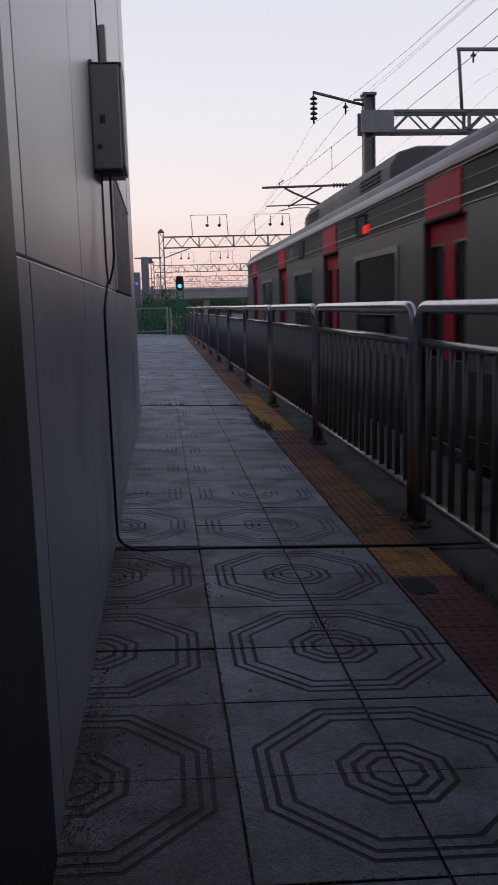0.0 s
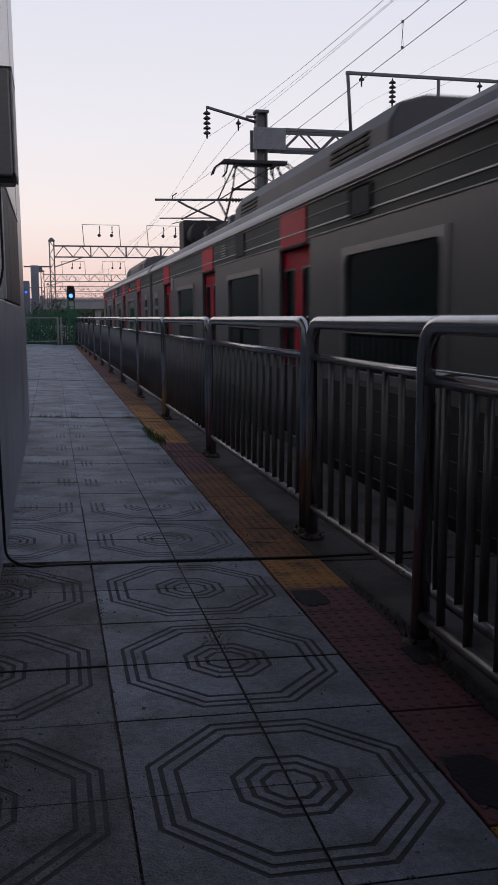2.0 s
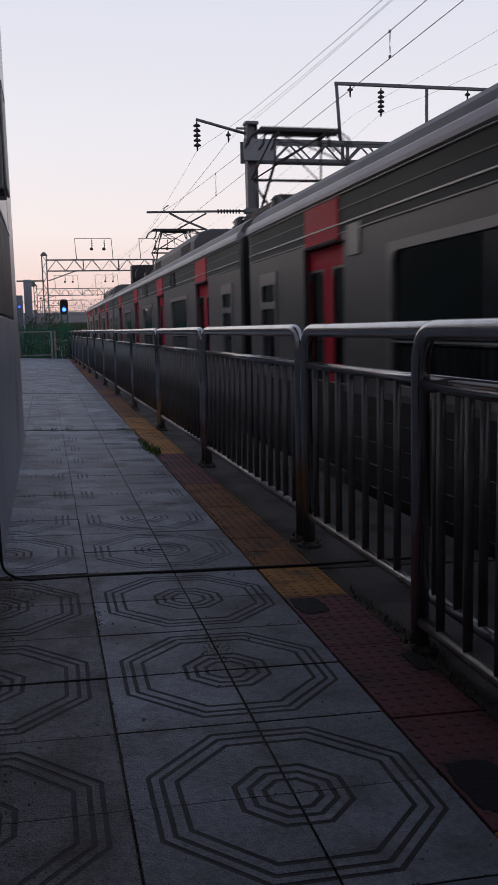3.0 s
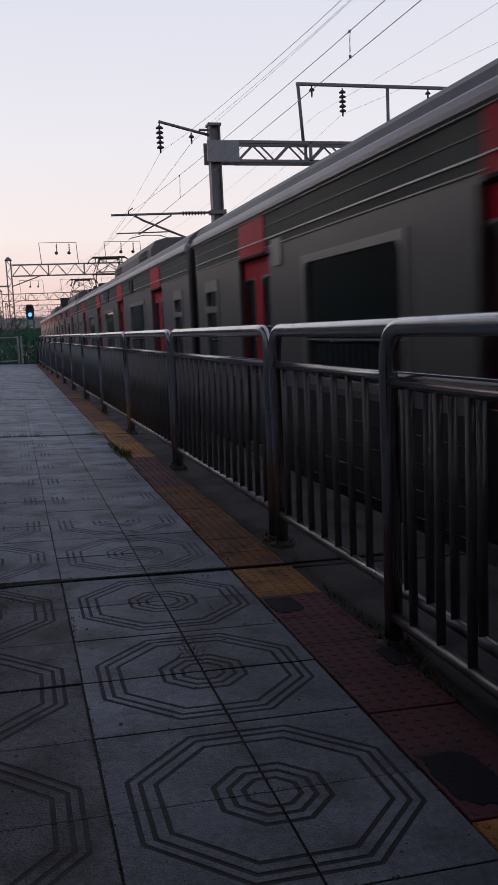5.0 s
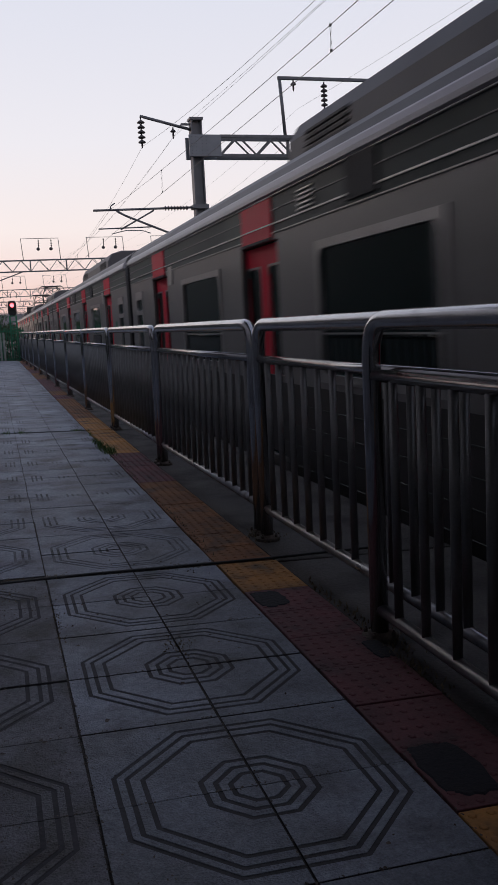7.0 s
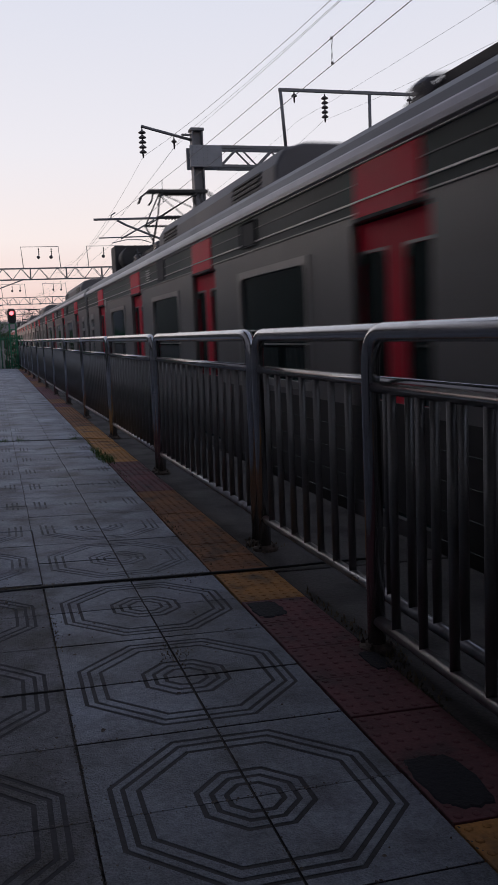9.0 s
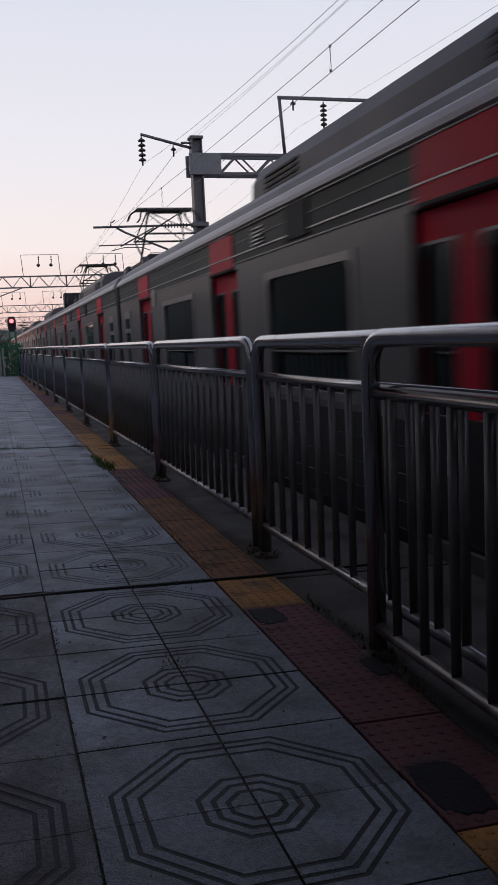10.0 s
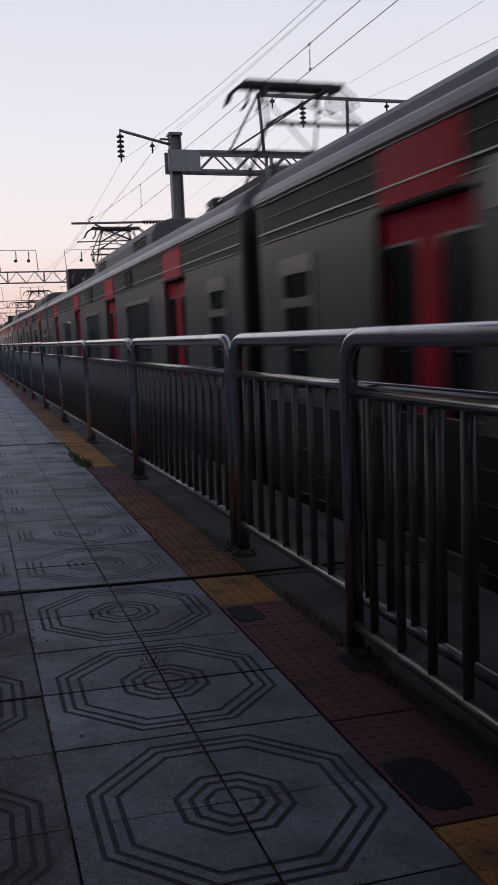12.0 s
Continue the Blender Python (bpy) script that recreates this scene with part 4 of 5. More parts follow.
# ---- overhead line ----
def add_insulator(parent, x, y, z, n=4, r=0.085, h=0.20):
    bm = bmesh.new()
    prof = [(0.02, z)]
    for k in range(n):
        zz = z - 0.06 - k * h
        prof += [(0.025, zz), (r, zz - 0.07), (r * 0.9, zz - 0.1), (0.03, zz - 0.09)]
    prof += [(0.03, z - 0.1 - n * h), (0.02, z - 0.16 - n * h)]
    lathe(bm, prof, 10, (x, y, 0))
    return part("insulator", bm, PORCELAIN, parent, "dark disc insulator string")


def truss(parent, x0, x1, z0, z1, y, step, r=0.045, depth=0.5):
    for yy in (y - depth / 2, y + depth / 2):
        for z in (z0, z1):
            bm = bmesh.new()
            box(bm, (x0, yy - r, z - r), (x1, yy + r, z + r))
            part("truss_chord", bm, GALV, parent)
        x, k = x0, 0
        while x < x1 - 0.05:
            xn = min(x + step, x1)
            bm = bmesh.new()
            a, b = ((x, yy, z0), (xn, yy, z1)) if k % 2 == 0 else ((x, yy, z1), (xn, yy, z0))
            sweep(bm, [a, b], r * 0.8, 4)
            part("truss_brace", bm, GALV, parent)
            if k % 4 == 3:
                bm = bmesh.new()
                box(bm, (xn - r, yy - r, z0), (xn + r, yy + r, z1))
                part("truss_upright", bm, GALV, parent)
            x, k = xn, k + 1


def build_near_portal():
    y = 28.0
    p = empty("overhead_line_portal", "grey steel overhead line portal with truss beam and bracket", "overhead line portal", group="overhead line portals")
    bm = bmesh.new()
    box(bm, (6.70, y - 0.17, -1.5), (6.74, y + 0.17, 7.62))
    box(bm, (7.02, y - 0.17, -1.5), (7.06, y + 0.17, 7.62))
    box(bm, (6.74, y - 0.02, -1.5), (7.02, y + 0.02, 7.62))
    box(bm, (6.66, y - 0.2, 7.55), (7.10, y + 0.2, 7.64), 0.01)
    part("mast", bm, GALV, p, "grey steel H-section mast")
    bm = bmesh.new()
    box(bm, (6.58, y - 0.30, 6.40), (7.63, y - 0.22, 7.08), 0.01)
    box(bm, (6.58, y + 0.22, 6.40), (7.63, y + 0.30, 7.08), 0.01)
    pl = part("joint_plate", bm, PLATE, p, "blue-grey riveted joint plate")
    bm = bmesh.new()
    sweep(bm, [(0, -0.015, 0), (0, 0, 0)], 0.016, 6)
    rivet = part("rivet", bm, GALV, pl, m=pose(6.66, y - 0.30, 6.48))
    for xx in (6.66, 6.80, 7.0, 7.14):
        for k in range(6):
            if (xx, k) != (6.66, 0):
                share("rivet", rivet, pl, pose(xx, y - 0.30, 6.48 + 0.105 * k))
    truss(p, 7.6, 24.0, 6.44, 7.04, y, 0.62)
    bm = bmesh.new()
    box(bm, (24.0, y - 0.17, -1.5), (24.35, y + 0.17, 7.62))
    part("mast", bm, GALV, p)
    for x in (9.80, 13.0, 16.0, 19.5):
        bm = bmesh.new()
        sweep(bm, [(x + (0.13 if x < 10 else 0), y, 7.05), (x, y, 8.95)], 0.055, 6)
        part("upright", bm, GALV, p)
    bm = bmesh.new()
    box(bm, (9.74, y - 0.05, 8.90), (19.6, y + 0.05, 9.0), 0.01)
    part("top_bar", bm, GALV, p)
    add_insulator(p, 10.28, y, 8.90, 1, 0.10)
    add_insulator(p, 11.36, y, 8.86, 5, 0.12, 0.15)
    add_insulator(p, 14.5, y, 8.90, 1, 0.10)
    bm = bmesh.new()
    sweep(bm, [(6.74, y, 7.28), (5.10, y, 7.68)], 0.045, 6)
    part("feeder_arm", bm, GALV, p)
    bm = bmesh.new()
    box(bm, (6.40, y - 0.05, 7.42), (6.72, y + 0.05, 7.47))
    part("arm_stub", bm, GALV, p)
    add_insulator(p, 5.12, y, 7.62, 5, 0.125, 0.15)
    add_insulator(p, 6.14, y, 7.36, 1, 0.09)
    # bracket over the track
    bm = bmesh.new()
    sweep(bm, [(6.72, y, 4.86), (3.42, y, 4.80)], 0.036, 8)
    part("bracket_tube", bm, GALV, p)
    bm = bmesh.new()
    for k in range(8):
        sweep(bm, [(5.72 + 0.10 * k, y, 4.842), (5.75 + 0.10 * k, y, 4.843)], 0.075, 10)
    part("bracket_insulator", bm, PORCELAIN, p)
    bm = bmesh.new()
    sweep(bm, [(6.72, y, 3.7), (4.45, y, 4.62), (4.15, y, 4.78)], 0.034, 8)
    part("strut_tube", bm, GALV, p)
    bm = bmesh.new()
    sweep(bm, [(4.25, y, 4.20), (5.35, y, 4.78)], 0.026, 6)
    sweep(bm, [(3.55, y, 4.23), (5.35, y, 4.27)], 0.02, 6)
    part("registration_tube", bm, GALV, p)
    bm = bmesh.new()
    sweep(bm, fillet([(3.96, y, 4.07), (4.4, y, 4.17), (4.95, y, 4.16), (5.2, y, 4.07)], 0.1), 0.014, 6)
    part("steady_arm", bm, GALV, p)
    bm = bmesh.new()
    sweep(bm, [(3.96, y, 4.78), (3.98, y, 4.93), (4.12, y, 5.02)], 0.02, 6)
    part("wire_clamp", bm, GALV, p)
    for z in (3.72, 4.86):
        bm = bmesh.new()
        box(bm, (6.62, y - 0.2, z - 0.07), (7.14, y + 0.2, z + 0.07), 0.01)
        part("mast_clamp", bm, GALV, p)


def build_far_portals():
    p = empty("overhead_line_portal", "slender lattice overhead line portal across the tracks", "overhead line portal", group="overhead line portals")
    for x in (0.35, 26.0):
        bm = bmesh.new()
        w = 0.19
        for dx in (-w, w):
            for dy in (-w, w):
                box(bm, (x + dx - 0.05, dy - 0.05, -1.5), (x + dx + 0.05, dy + 0.05, 7.5))
        k, z = 0, -1.4
        while z < 7.3:
            s = 1 if k % 2 else -1
            for dy in (-w, w):
                sweep(bm, [(x - s * w, dy, z), (x + s * w, dy, z + 0.6)], 0.03, 4)
            for dx in (-w, w):
                sweep(bm, [(x + dx, -s * w, z), (x + dx, s * w, z + 0.6)], 0.03, 4)
            z, k = z + 0.6, k + 1
        lathe(bm, [(0.30, 7.5), (0.28, 7.58), (0.12, 7.78), (0.03, 7.82)], 6, (x, 0, 0))
        part("lattice_mast", bm, GALV, p)
    truss(p, 0.6, 26.0, 6.22, 7.14, 0, 0.75, 0.036, 0.6)
    bm = bmesh.new()
    sweep(bm, [(0.6, 0, 5.4), (2.9, 0, 6.2)], 0.06, 4)
    part("knee_brace", bm, GALV, p)
    for x in (2.95, 8.42, 14.0):
        bm = bmesh.new()
        sweep(bm, [(x + 0.12, 0, 7.1), (x, 0, 8.93), (x + 3.1, 0, 8.93), (x + 3.2, 0, 7.1)], 0.034, 5)
        part("hanger_frame", bm, GALV, p)
        for dx in (1.45, 2.5):
            add_insulator(p, x + dx, 0, 8.85, 3, 0.07, 0.2)
            bm = bmesh.new()
            lathe(bm, [(0.04, 8.2), (0.14, 8.12), (0.15, 8.0), (0.05, 7.92)], 10, (x + dx - 0.05, 0, 0))
            part("pulley", bm, PORCELAIN, p)
    bm = bmesh.new()
    box(bm, (-2.0, -0.06, 5.35), (0.3, 0.06, 5.47))
    box(bm, (-1.2, -0.25, 4.95), (-0.5, 0.25, 5.35), 0.02)
    part("side_arm", bm, GALV, p)
    p.matrix_basis = pose(0, 76, 0)
    for yy, dx in ((122, -1.2), (168, -0.6), (214, -1.8), (262, 0.5), (310, -1)):
        copy_thing(p, pose(dx, yy, -0.2))


def wire(name, label, x, supports, sag, r=0.007, x2=None):
    """A wire hung from (y, z) supports, each span a shallow curve."""
    bm = bmesh.new()
    pts = []
    for (ya, za), (yb, zb) in zip(supports, supports[1:]):
        n = 14
        for k in range(n):
            u = k / n
            pts.append((x, ya + (yb - ya) * u, za + (zb - za) * u - 4 * sag * u * (1 - u)))
    pts.append((x, *supports[-1]))
    sweep(bm, pts, r, 5)
    return solid(name, bm, WIRE, label, "wire", group="overhead wires")


def build_wires():
    ys = [-72, -22, 28, 76, 122, 168, 214, 262, 310]
    wire("contact_wire", "dark copper contact wire above the track", 3.96, [(y, 4.05) for y in ys], 0.02, 0.0045)
    wire("messenger_wire", "dark messenger wire above the contact wire", 3.96, [(y, 4.83) for y in ys], 0.55, 0.0045)
    wire("feeder_wire", "dark feeder wire hung from disc insulators", 5.12, [(y, 6.75) for y in ys], 1.12, 0.0045)
    wire("earth_wire", "thin dark wire hung beside the mast", 6.14, [(y, 7.06) for y in ys], 0.62, 0.0035)
    wire("earth_wire", "thin dark wire fixed to the mast top", 6.42, [(y, 7.4) for y in ys], 0.72, 0.0035)
    wire("contact_wire", "dark contact wire of the next track", 10.4, [(y, 4.05) for y in ys], 0.02, 0.0035)
    wire("messenger_wire", "dark messenger wire of the next track", 10.42, [(y, 8.0) for y in ys], 0.6, 0.0035)
    wire("feeder_wire", "dark feeder wire above the next track", 11.30, [(y, 8.0) for y in ys], 1.15, 0.0035)
    for y0 in (-22, 28):
        for k in range(1, 5):
            u = k / 5 + 0.029
            y = y0 + 50 * u
            top = 4.83 - 4 * 0.55 * u * (1 - u)
            bm = bmesh.new()
            mid = (4.05 + top) / 2
            sweep(bm, [(3.96, y, 4.05), (3.975, y, mid - 0.15), (3.96, y, mid), (3.975, y + 0.01, mid + 0.15), (3.96, y, top)], 0.003, 5)
            sweep(bm, [(3.96, y, 4.05), (3.945, y, mid - 0.15), (3.96, y, mid), (3.945, y - 0.01, mid + 0.15), (3.96, y, top)], 0.003, 5)
            for z in (4.05, top):
                box(bm, (3.948, y - 0.016, z - 0.014), (3.972, y + 0.016, z + 0.014), 0.004)
            solid("dropper", bm, WIRE, "short dropper wire between messenger and contact wire", "wire", group="droppers")


# ---- far end of the platform ----
def build_gate():
    y = 37.6
    g = empty("end_gate", "weathered pale gate with mesh at the platform end", "gate")
    for x in (-1.0, 0.33, 0.47, 1.32):
        bm = bmesh.new()
        box(bm, (x - 0.04, y - 0.04, on_plane(x)), (x + 0.04, y + 0.04, 1.16), 0.008)
        part("gate_post", bm, GATE, g)
    for z in (0.12, 1.1):
        bm = bmesh.new()
        box(bm, (-1.0, y - 0.025, z), (0.33, y + 0.025, z + 0.05))
        part("gate_rail", bm, GATE, g)
    bm = bmesh.new()
    for k in range(24):
        x = -0.98 + k * 0.054
        sweep(bm, [(x, y, 0.12), (x + 0.0, y, 1.1)], 0.006, 4)
    for k in range(14):
        z = 0.15 + k * 0.07
        sweep(bm, [(-0.98, y + 0.01, z), (0.33, y + 0.01, z)], 0.005, 4)
    part("wire_mesh", bm, GREEN_P, g, "green wire mesh")
    f = empty("green_fence", "green painted steel fence beyond the platform end", "fence")
    for k in range(50):
        bm = bmesh.new()
        x = -3.6 + k * 0.1
        box(bm, (x - 0.018, 38.6, -1.4), (x + 0.018, 38.64, 1.35 if k % 5 else 1.5))
        part("fence_bar", bm, GREEN_P, f)
    for z in (0.0, 1.2):
        bm = bmesh.new()
        box(bm, (-3.6, 38.57, z), (1.35, 38.6, z + 0.05))
        part("fence_rail", bm, GREEN_P, f)


def build_signal():
    x, y = 0.93, 38.1
    s = empty("railway_signal", "green signal post with a black two-lamp signal head", "railway signal")
    bm = bmesh.new()
    for dx in (-0.13, 0.13):
        box(bm, (x + dx - 0.035, y - 0.035, -1.5), (x + dx + 0.035, y + 0.035, 1.86))
    for k in range(9):
        box(bm, (x - 0.13, y - 0.02, -0.1 + 0.24 * k), (x + 0.13, y + 0.02, -0.06 + 0.24 * k))
    part("post", bm, GREEN_P, s, "green painted ladder post")
    bm = bmesh.new()
    out = [(0.175 * math.cos(a * math.pi / 10), 0.175 * math.sin(a * math.pi / 10) + 0.20) for a in range(11)] + [(0.175 * math.cos(a * math.pi / 10 + math.pi), 0.175 * math.sin(a * math.pi / 10 + math.pi) - 0.20) for a in range(11)]
    prism(bm, [(x + a, 2.17 + b * 0.82) for a, b in out], y - 0.02, y + 0.02)
    back = part("backboard", bm, BLACK, s, "black oval backboard")
    bm = bmesh.new()
    box(bm, (x - 0.13, y + 0.02, 1.86), (x + 0.13, y + 0.22, 2.48), 0.02)
    part("lamp_housing", bm, BLACK, s)
    for z, m, nm in ((2.05, LENS_G, "blue-green lens"), (2.29, LENS_R, "red lens")):
        bm = bmesh.new()
        sweep(bm, [(x, y - 0.03, z), (x, y - 0.036, z)], 0.085, 20)
        part("lens", bm, m, s, nm)
        bm = bmesh.new()
        n = 14
        for k in range(n):
            a0, a1 = math.pi * k / n, math.pi * (k + 1) / n
            for r0, r1 in ((0.115, 0.125),):
                q = [(x + r * math.cos(a), yy, z + r * math.sin(a)) for a, r, yy in ((a0, r0, y - 0.02), (a1, r0, y - 0.02), (a1, r0, y - 0.24), (a0, r0, y - 0.24))]
                bm.faces.new([bm.verts.new(p) for p in q])
                q = [(x + r * math.cos(a), yy, z + r * math.sin(a)) for a, r, yy in ((a0, r1, y - 0.02), (a0, r1, y - 0.24), (a1, r1, y - 0.24), (a1, r1, y - 0.02))]
                bm.faces.new([bm.verts.new(p) for p in q])
        part("hood", bm, BLACK, s)
    # Both lenses always glow; this added disc hides one, in place of switching.
    bm = bmesh.new()
    sweep(bm, [(0, 0, 0), (0, 0.006, 0)], 0.112, 20)
    blind = part("blind", bm, BLACK, s, "round disc added to hide one of two always-lit lenses")
    blind.matrix_basis = pose(x, y - 0.052, 2.29)
    return blind, (x, y - 0.052)


def build_far_things():
    bm = bmesh.new()
    box(bm, (-0.78, 42.0, -1.5), (-0.42, 42.4, 3.55), 0.02)
    solid("concrete_pillar", bm, TOWER, "blue-grey concrete pillar behind the end gate", "pillar")
    bm = bmesh.new()
    box(bm, (-2.2, 46.0, -1.5), (-0.95, 47.0, 3.0), 0.02)
    solid("equipment_hut", bm, TOWER, "dark grey equipment hut behind the gate", "hut")
    bm = bmesh.new()
    lathe(bm, [(0.02, 0), (0.06, 0.01), (0.06, 0.04), (0.02, 0.05)], 12)
    lamp = solid("far_signal_lamp", bm, LENS_C, "small lit blue signal lamp on a hut", "signal lamp")
    lamp.matrix_basis = pose(-1.13, 45.98, 2.42, 90, 0, 0)
    # overpass
    o = empty("overpass", "long grey concrete road overpass in the distance", "overpass")
    bm = bmesh.new()
    box(bm, (-60, 300, 4.0), (220, 309, 6.6), 0.1)
    part("deck", bm, CONC, o)
    bm = bmesh.new()
    box(bm, (-60, 299.8, 6.6), (220, 300.0, 7.6))
    part("parapet", bm, CONC, o)
    for x in range(-50, 220, 22):
        bm = bmesh.new()
        box(bm, (x - 0.9, 302, -1.5), (x + 0.9, 307, 4.0))
        part("pier", bm, CONC, o)
    # far woods and sheds below the overpass
    rng = random.Random(33)
    bm = bmesh.new()
    x = -90.0
    while x < 200:
        w, h = rng.uniform(1.2, 3.2), rng.uniform(5.2, 7.6)
        y = 330 + rng.uniform(-12, 12)
        for k in range(22):
            c = Vector((x + rng.gauss(0, w * 0.5), y, -1.5 + h * rng.random() ** 0.7))
            r = rng.uniform(0.35, 0.9)
            v = [bm.verts.new(c + Vector((r * math.cos(q), 0.3 * math.sin(2 * q), r * 0.8 * math.sin(q)))) for q in [i * 1.047 + rng.uniform(-0.3, 0.3) for i in range(6)]]
            bm.faces.new(v)
        x += 0.8
    solid("far_woods", bm, LEAF, "dark far trees below the overpass", "woods", kind="stuff")
    for k in range(9):
        bm = bmesh.new()
        xx = -30 + 17 * k + rng.uniform(-4, 4)
        box(bm, (xx, 345, -1.5), (xx + rng.uniform(10, 16), 352, rng.uniform(2.8, 4.6)))
        solid("far_shed", bm, CONC, "low grey shed beyond the tracks", "shed", group="sheds")
    # low skyline
    rng = random.Random(21)
    for k in range(26):
        x = -230 + 26 * k + rng.uniform(-6, 6)
        w, h = rng.uniform(12, 24), rng.uniform(4, 13)
        b = empty("far_building", "low grey building on the hazy skyline", "building", group="skyline")
        bm = bmesh.new()
        box(bm, (x, 560, -1.5), (x + w, 575, h))
        part("wall", bm, CONC, b)
        bm = bmesh.new()
        box(bm, (x - 0.4, 559.6, h), (x + w + 0.4, 575.4, h + 0.7))
        part("roof", bm, CONC, b)


def build_shrub(x, y, z, h, w, seed, name="shrub", label="dark green shrub behind the platform fence"):
    rng = random.Random(seed)
    t = empty(name, label, "shrub", group="shrubs")
    bm = bmesh.new()
    for k in range(5):
        a = rng.uniform(0, 6.28)
        sweep(bm, [(x, y, z), (x + 0.2 * w * math.cos(a), y + 0.2 * w * math.sin(a), z + h * 0.45), (x + 0.42 * w * math.cos(a), y + 0.42 * w * math.sin(a), z + h * 0.85)], [0.03, 0.02, 0.006], 5)
    part("trunk", bm, BARK, t)
    bm = bmesh.new()
    for k in range(900):
        a, rr, zz = rng.uniform(0, 6.28), rng.random() ** 0.5, rng.random()
        lump = 0.75 + 0.25 * math.sin(a * 3 + seed) * math.cos(zz * 7 + seed)
        r = rr * w * 0.5 * lump * (0.5 + 0.9 * math.sin(math.pi * min(1, zz * 0.85 + 0.12)))
        p = Vector((x + r * math.cos(a), y + r * math.sin(a), z + h * zz * (0.85 + 0.15 * lump)))
        s = rng.uniform(0.03, 0.075)
        d = Vector((rng.uniform(-1, 1), rng.uniform(-1, 1), rng.uniform(-0.6, 1))).normalized()
        u = d.orthogonal().normalized()
        v = d.cross(u)
        bm.faces.new([bm.verts.new(p + q) for q in (u * s * 1.6, v * s * 0.6, -u * s, -v * s * 0.6)])
    part("crown", bm, LEAF, t)


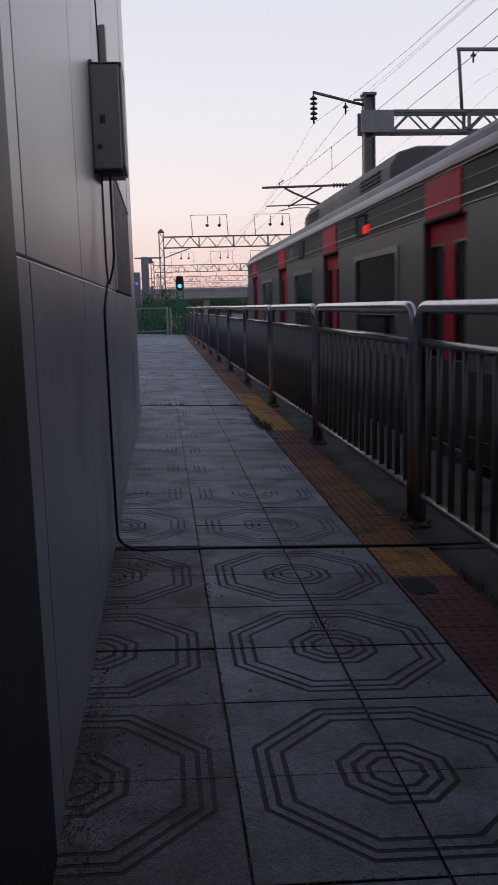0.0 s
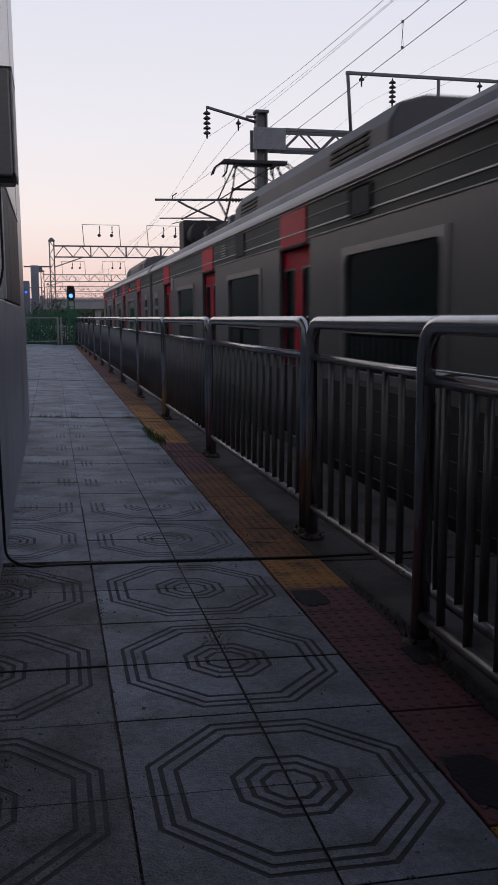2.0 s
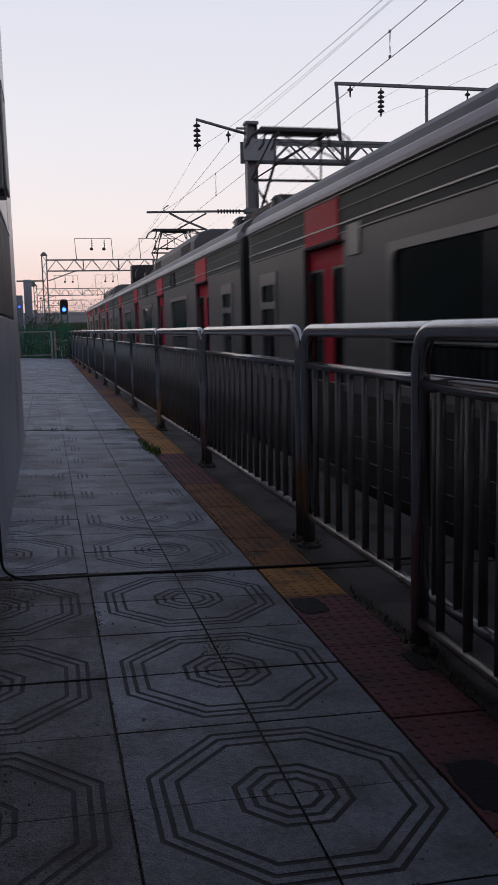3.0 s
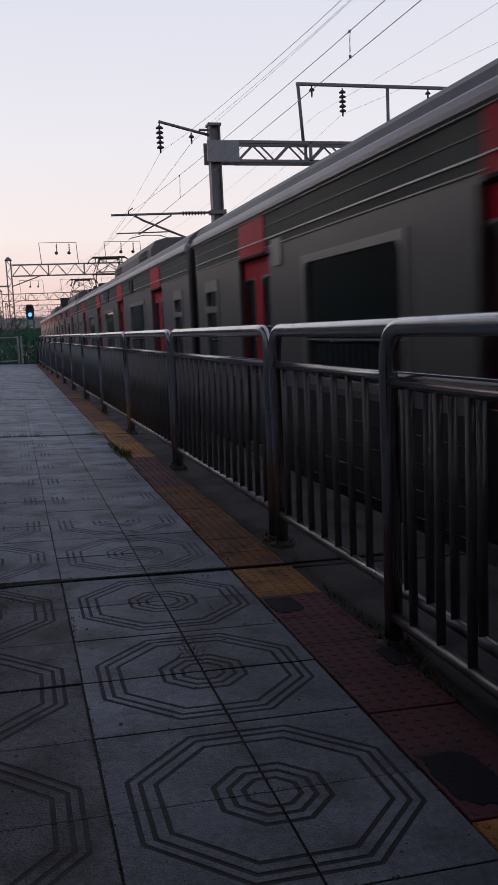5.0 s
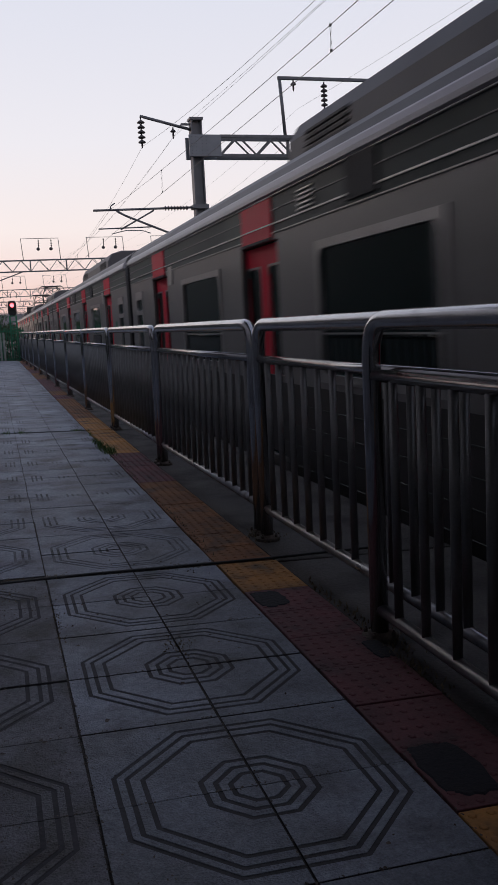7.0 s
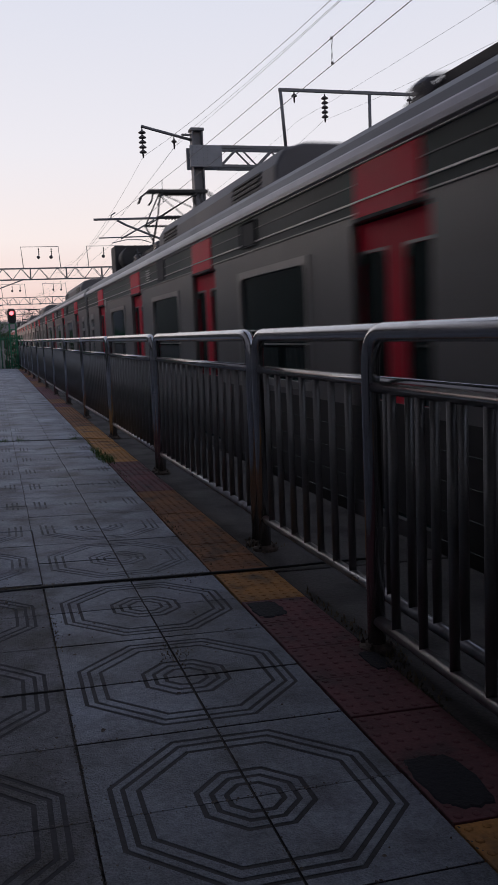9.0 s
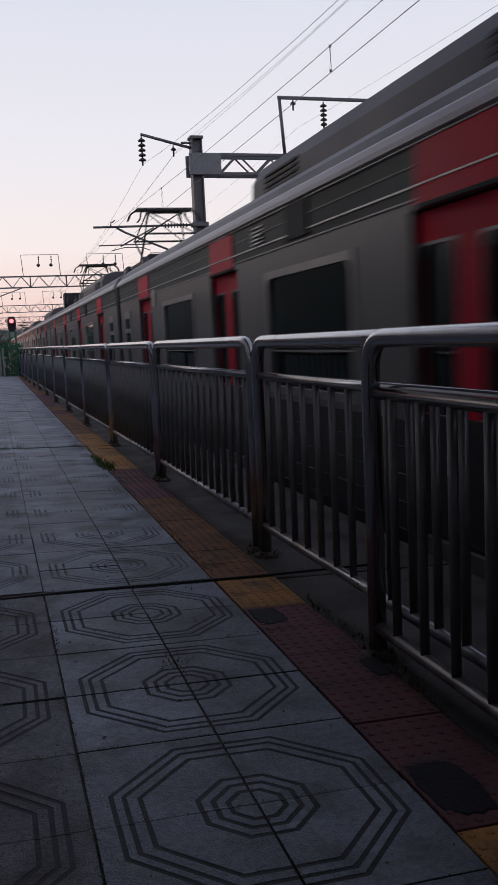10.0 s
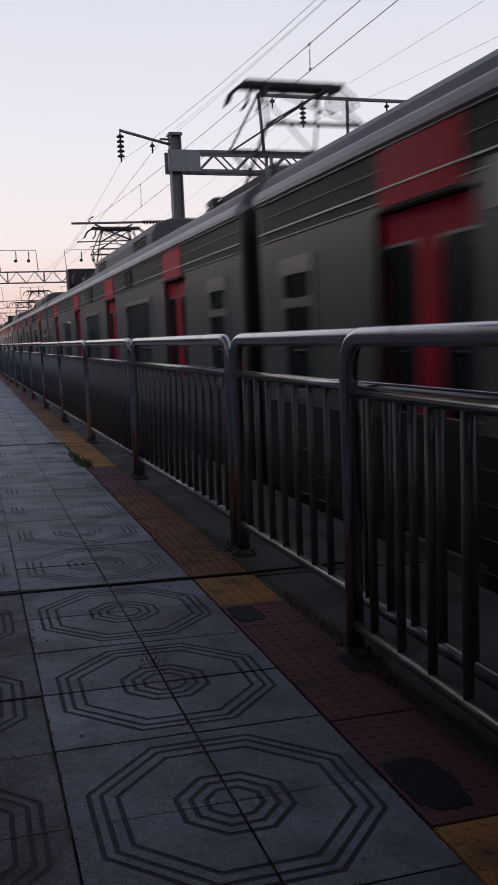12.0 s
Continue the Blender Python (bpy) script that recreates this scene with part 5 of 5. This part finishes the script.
def build_plants():
    rng = random.Random(5)
    for k in range(9):
        build_shrub(-3.4 + 0.56 * k + rng.uniform(-0.2, 0.2), 39.6 + rng.uniform(0, 2.5), -1.5, rng.uniform(2.2, 3.6), rng.uniform(1.0, 1.7), k)

    def tuft(name, label, spots, material, n, h):
        bm = bmesh.new()
        for x, y, sx, sy in spots:
            for k in range(n):
                px, py = x + rng.gauss(0, sx), y + rng.gauss(0, sy)
                a, b = rng.uniform(0, 6.28), rng.uniform(0.3, 1.0) * h
                lean = Vector((math.cos(a), math.sin(a), 0)) * b * rng.uniform(0.2, 0.9)
                side = Vector((-math.sin(a), math.cos(a), 0)) * 0.0035
                z = on_plane(px) - 0.006
                q0, q1 = Vector((px, py, z)), Vector((px, py, z + b * 0.6)) + lean * 0.5
                q2 = Vector((px, py, z + b)) + lean
                bm.faces.new([bm.verts.new(p) for p in (q0 - side, q0 + side, q1 + side * 0.7, q1 - side * 0.7)])
                bm.faces.new([bm.verts.new(p) for p in (q1 - side * 0.7, q1 + side * 0.7, q2)])
        solid(name, bm, material, label, "weeds", kind="stuff")
    tuft("weeds", "green weeds growing beside the tactile tiles", [(1.02, 8.15, 0.035, 0.12), (0.98, 8.6, 0.02, 0.2)], GRASS, 130, 0.085)
    tuft("joint_weeds", "thin weeds in the paving joint", [(-0.08, 10.07, 0.04, 0.02), (0.10, 10.07, 0.03, 0.02), (0.30, 10.06, 0.04, 0.02), (0.88, 10.06, 0.03, 0.02), (1.0, 9.3, 0.012, 0.35)], GRASS, 38, 0.05)
    tuft("fence_weeds", "dry weeds along the fence feet", [(1.33, 3.25, 0.015, 0.2), (1.40, 4.5, 0.05, 0.07), (1.35, 2.85, 0.03, 0.1), (1.31, 2.55, 0.03, 0.12), (1.02, 5.0, 0.015, 0.5), (1.02, 7.2, 0.015, 0.5)], STRAW, 110, 0.022)
    tuft("dry_litter", "dry leaf litter against the wall base", [(-0.12, 2.05, 0.04, 0.16), (-0.14, 3.5, 0.03, 0.25), (-0.02, 3.8, 0.07, 0.06), (0.12, 4.03, 0.1, 0.018), (0.9, 4.03, 0.1, 0.02), (0.21, 3.4, 0.012, 0.14), (0.6, 3.0, 0.03, 0.06)], STRAW, 150, 0.014)
    # fine dirt along the wall and in the joints
    bm = bmesh.new()

    def flake(x, y, r, k, lift=0.0022):
        z = on_plane(x) + lift + 0.0000004 * k
        ph = rng.uniform(0, 6.28)
        bm.faces.new([bm.verts.new((x + r * u * math.cos(ph + q), y + 1.3 * r * u * math.sin(ph + q), z - r * u * math.cos(ph + q) * TAN + rng.uniform(0, 0.0012)))
                      for q, u in [(i * 1.047, rng.uniform(0.4, 1.3)) for i in range(6)]])
    for k in range(4200):
        y = rng.choice([rng.uniform(1.1, 4.0), rng.uniform(1.1, 4.0), rng.uniform(1.5, 9.0), rng.gauss(3.7, 0.25), rng.gauss(2.0, 0.25)])
        x = -0.2 + abs(rng.gauss(0, 0.07 if k % 3 else 0.22))
        flake(x, y, rng.uniform(0.0010, 0.0048) * (1.2 if x < -0.13 else 0.7), k)
    for k in range(2600):
        if k % 2:
            x, y = rng.choice([0.2, 0.2, 0.6, 1.003]) + rng.gauss(0, 0.0045), 1.2 + 8.8 * rng.random() ** 1.6
        else:
            x, y = rng.uniform(-0.2, 1.0), 4.0 - 0.4 * rng.randrange(0, 8) + rng.gauss(0, 0.004)
            if rng.random() < 0.4:
                y = 4.03 + rng.gauss(0, 0.012)
        flake(x, y, rng.uniform(0.001, 0.0042), k, 0.0016)
    for k in range(70):
        flake(rng.uniform(-0.15, 0.98), rng.uniform(1.3, 9.0), rng.uniform(0.004, 0.009), k)
    solid("dirt_film", bm, DIRT, "dark brown dirt gathered along the wall base", "dirt", kind="stuff")
    # small stones and dirt
    bm = bmesh.new()
    for k in range(190):
        x, y = rng.choice([rng.uniform(-0.17, 1.0), rng.uniform(0.75, 1.0)]), rng.choice([rng.uniform(1.3, 9), rng.gauss(4.0, 0.08), rng.uniform(3, 4.1)])
        if rng.random() < 0.35:
            x = rng.uniform(-0.18, 0.05)
        s = rng.uniform(0.002, 0.0055)
        z = on_plane(x) + s * 0.5
        v = [bm.verts.new(Vector((x, y, z)) + Vector((rng.uniform(0.6, 1.3) * a, rng.uniform(0.6, 1.3) * b, rng.uniform(0.5, 0.9) * c)) * s) for a, b, c in ((1, 0, 0), (-1, 0, 0), (0, 1, 0), (0, -1, 0), (0, 0, 1), (0, 0, -1))]
        for q in ((0, 2, 4), (2, 1, 4), (1, 3, 4), (3, 0, 4), (2, 0, 5), (1, 2, 5), (3, 1, 5), (0, 3, 5)):
            bm.faces.new([v[i] for i in q])
    solid("pebbles", bm, RUST, "dark grit and pebbles scattered on the paving", "pebbles", kind="stuff")


build_ground()
build_platform()
build_station()
CARS = build_train()
build_fence()
build_near_portal()
build_far_portals()
build_wires()
build_gate()
BLIND, BLIND_AT = build_signal()
build_far_things()
build_wall_cabinet()
build_plants()
build_tactile()
build_pavers()


def motions():
    for i, car in enumerate(CARS):
        walk(car, [(0.5 * k, pose(TRACK_X, gap_place(0.5 * k) + 20.0 - 20.0 * i, RAIL_Z)) for k in range(25)])
    # the added disc slides from the red lens to the blue-green one
    bx, by = BLIND_AT
    walk(BLIND, [(0.0, pose(bx, by, 2.29)), (5.2, pose(bx, by, 2.29)), (5.27, pose(bx, by, 2.17)), (5.34, pose(bx, by, 2.05)), (12.0, pose(bx, by, 2.05))])


motions()
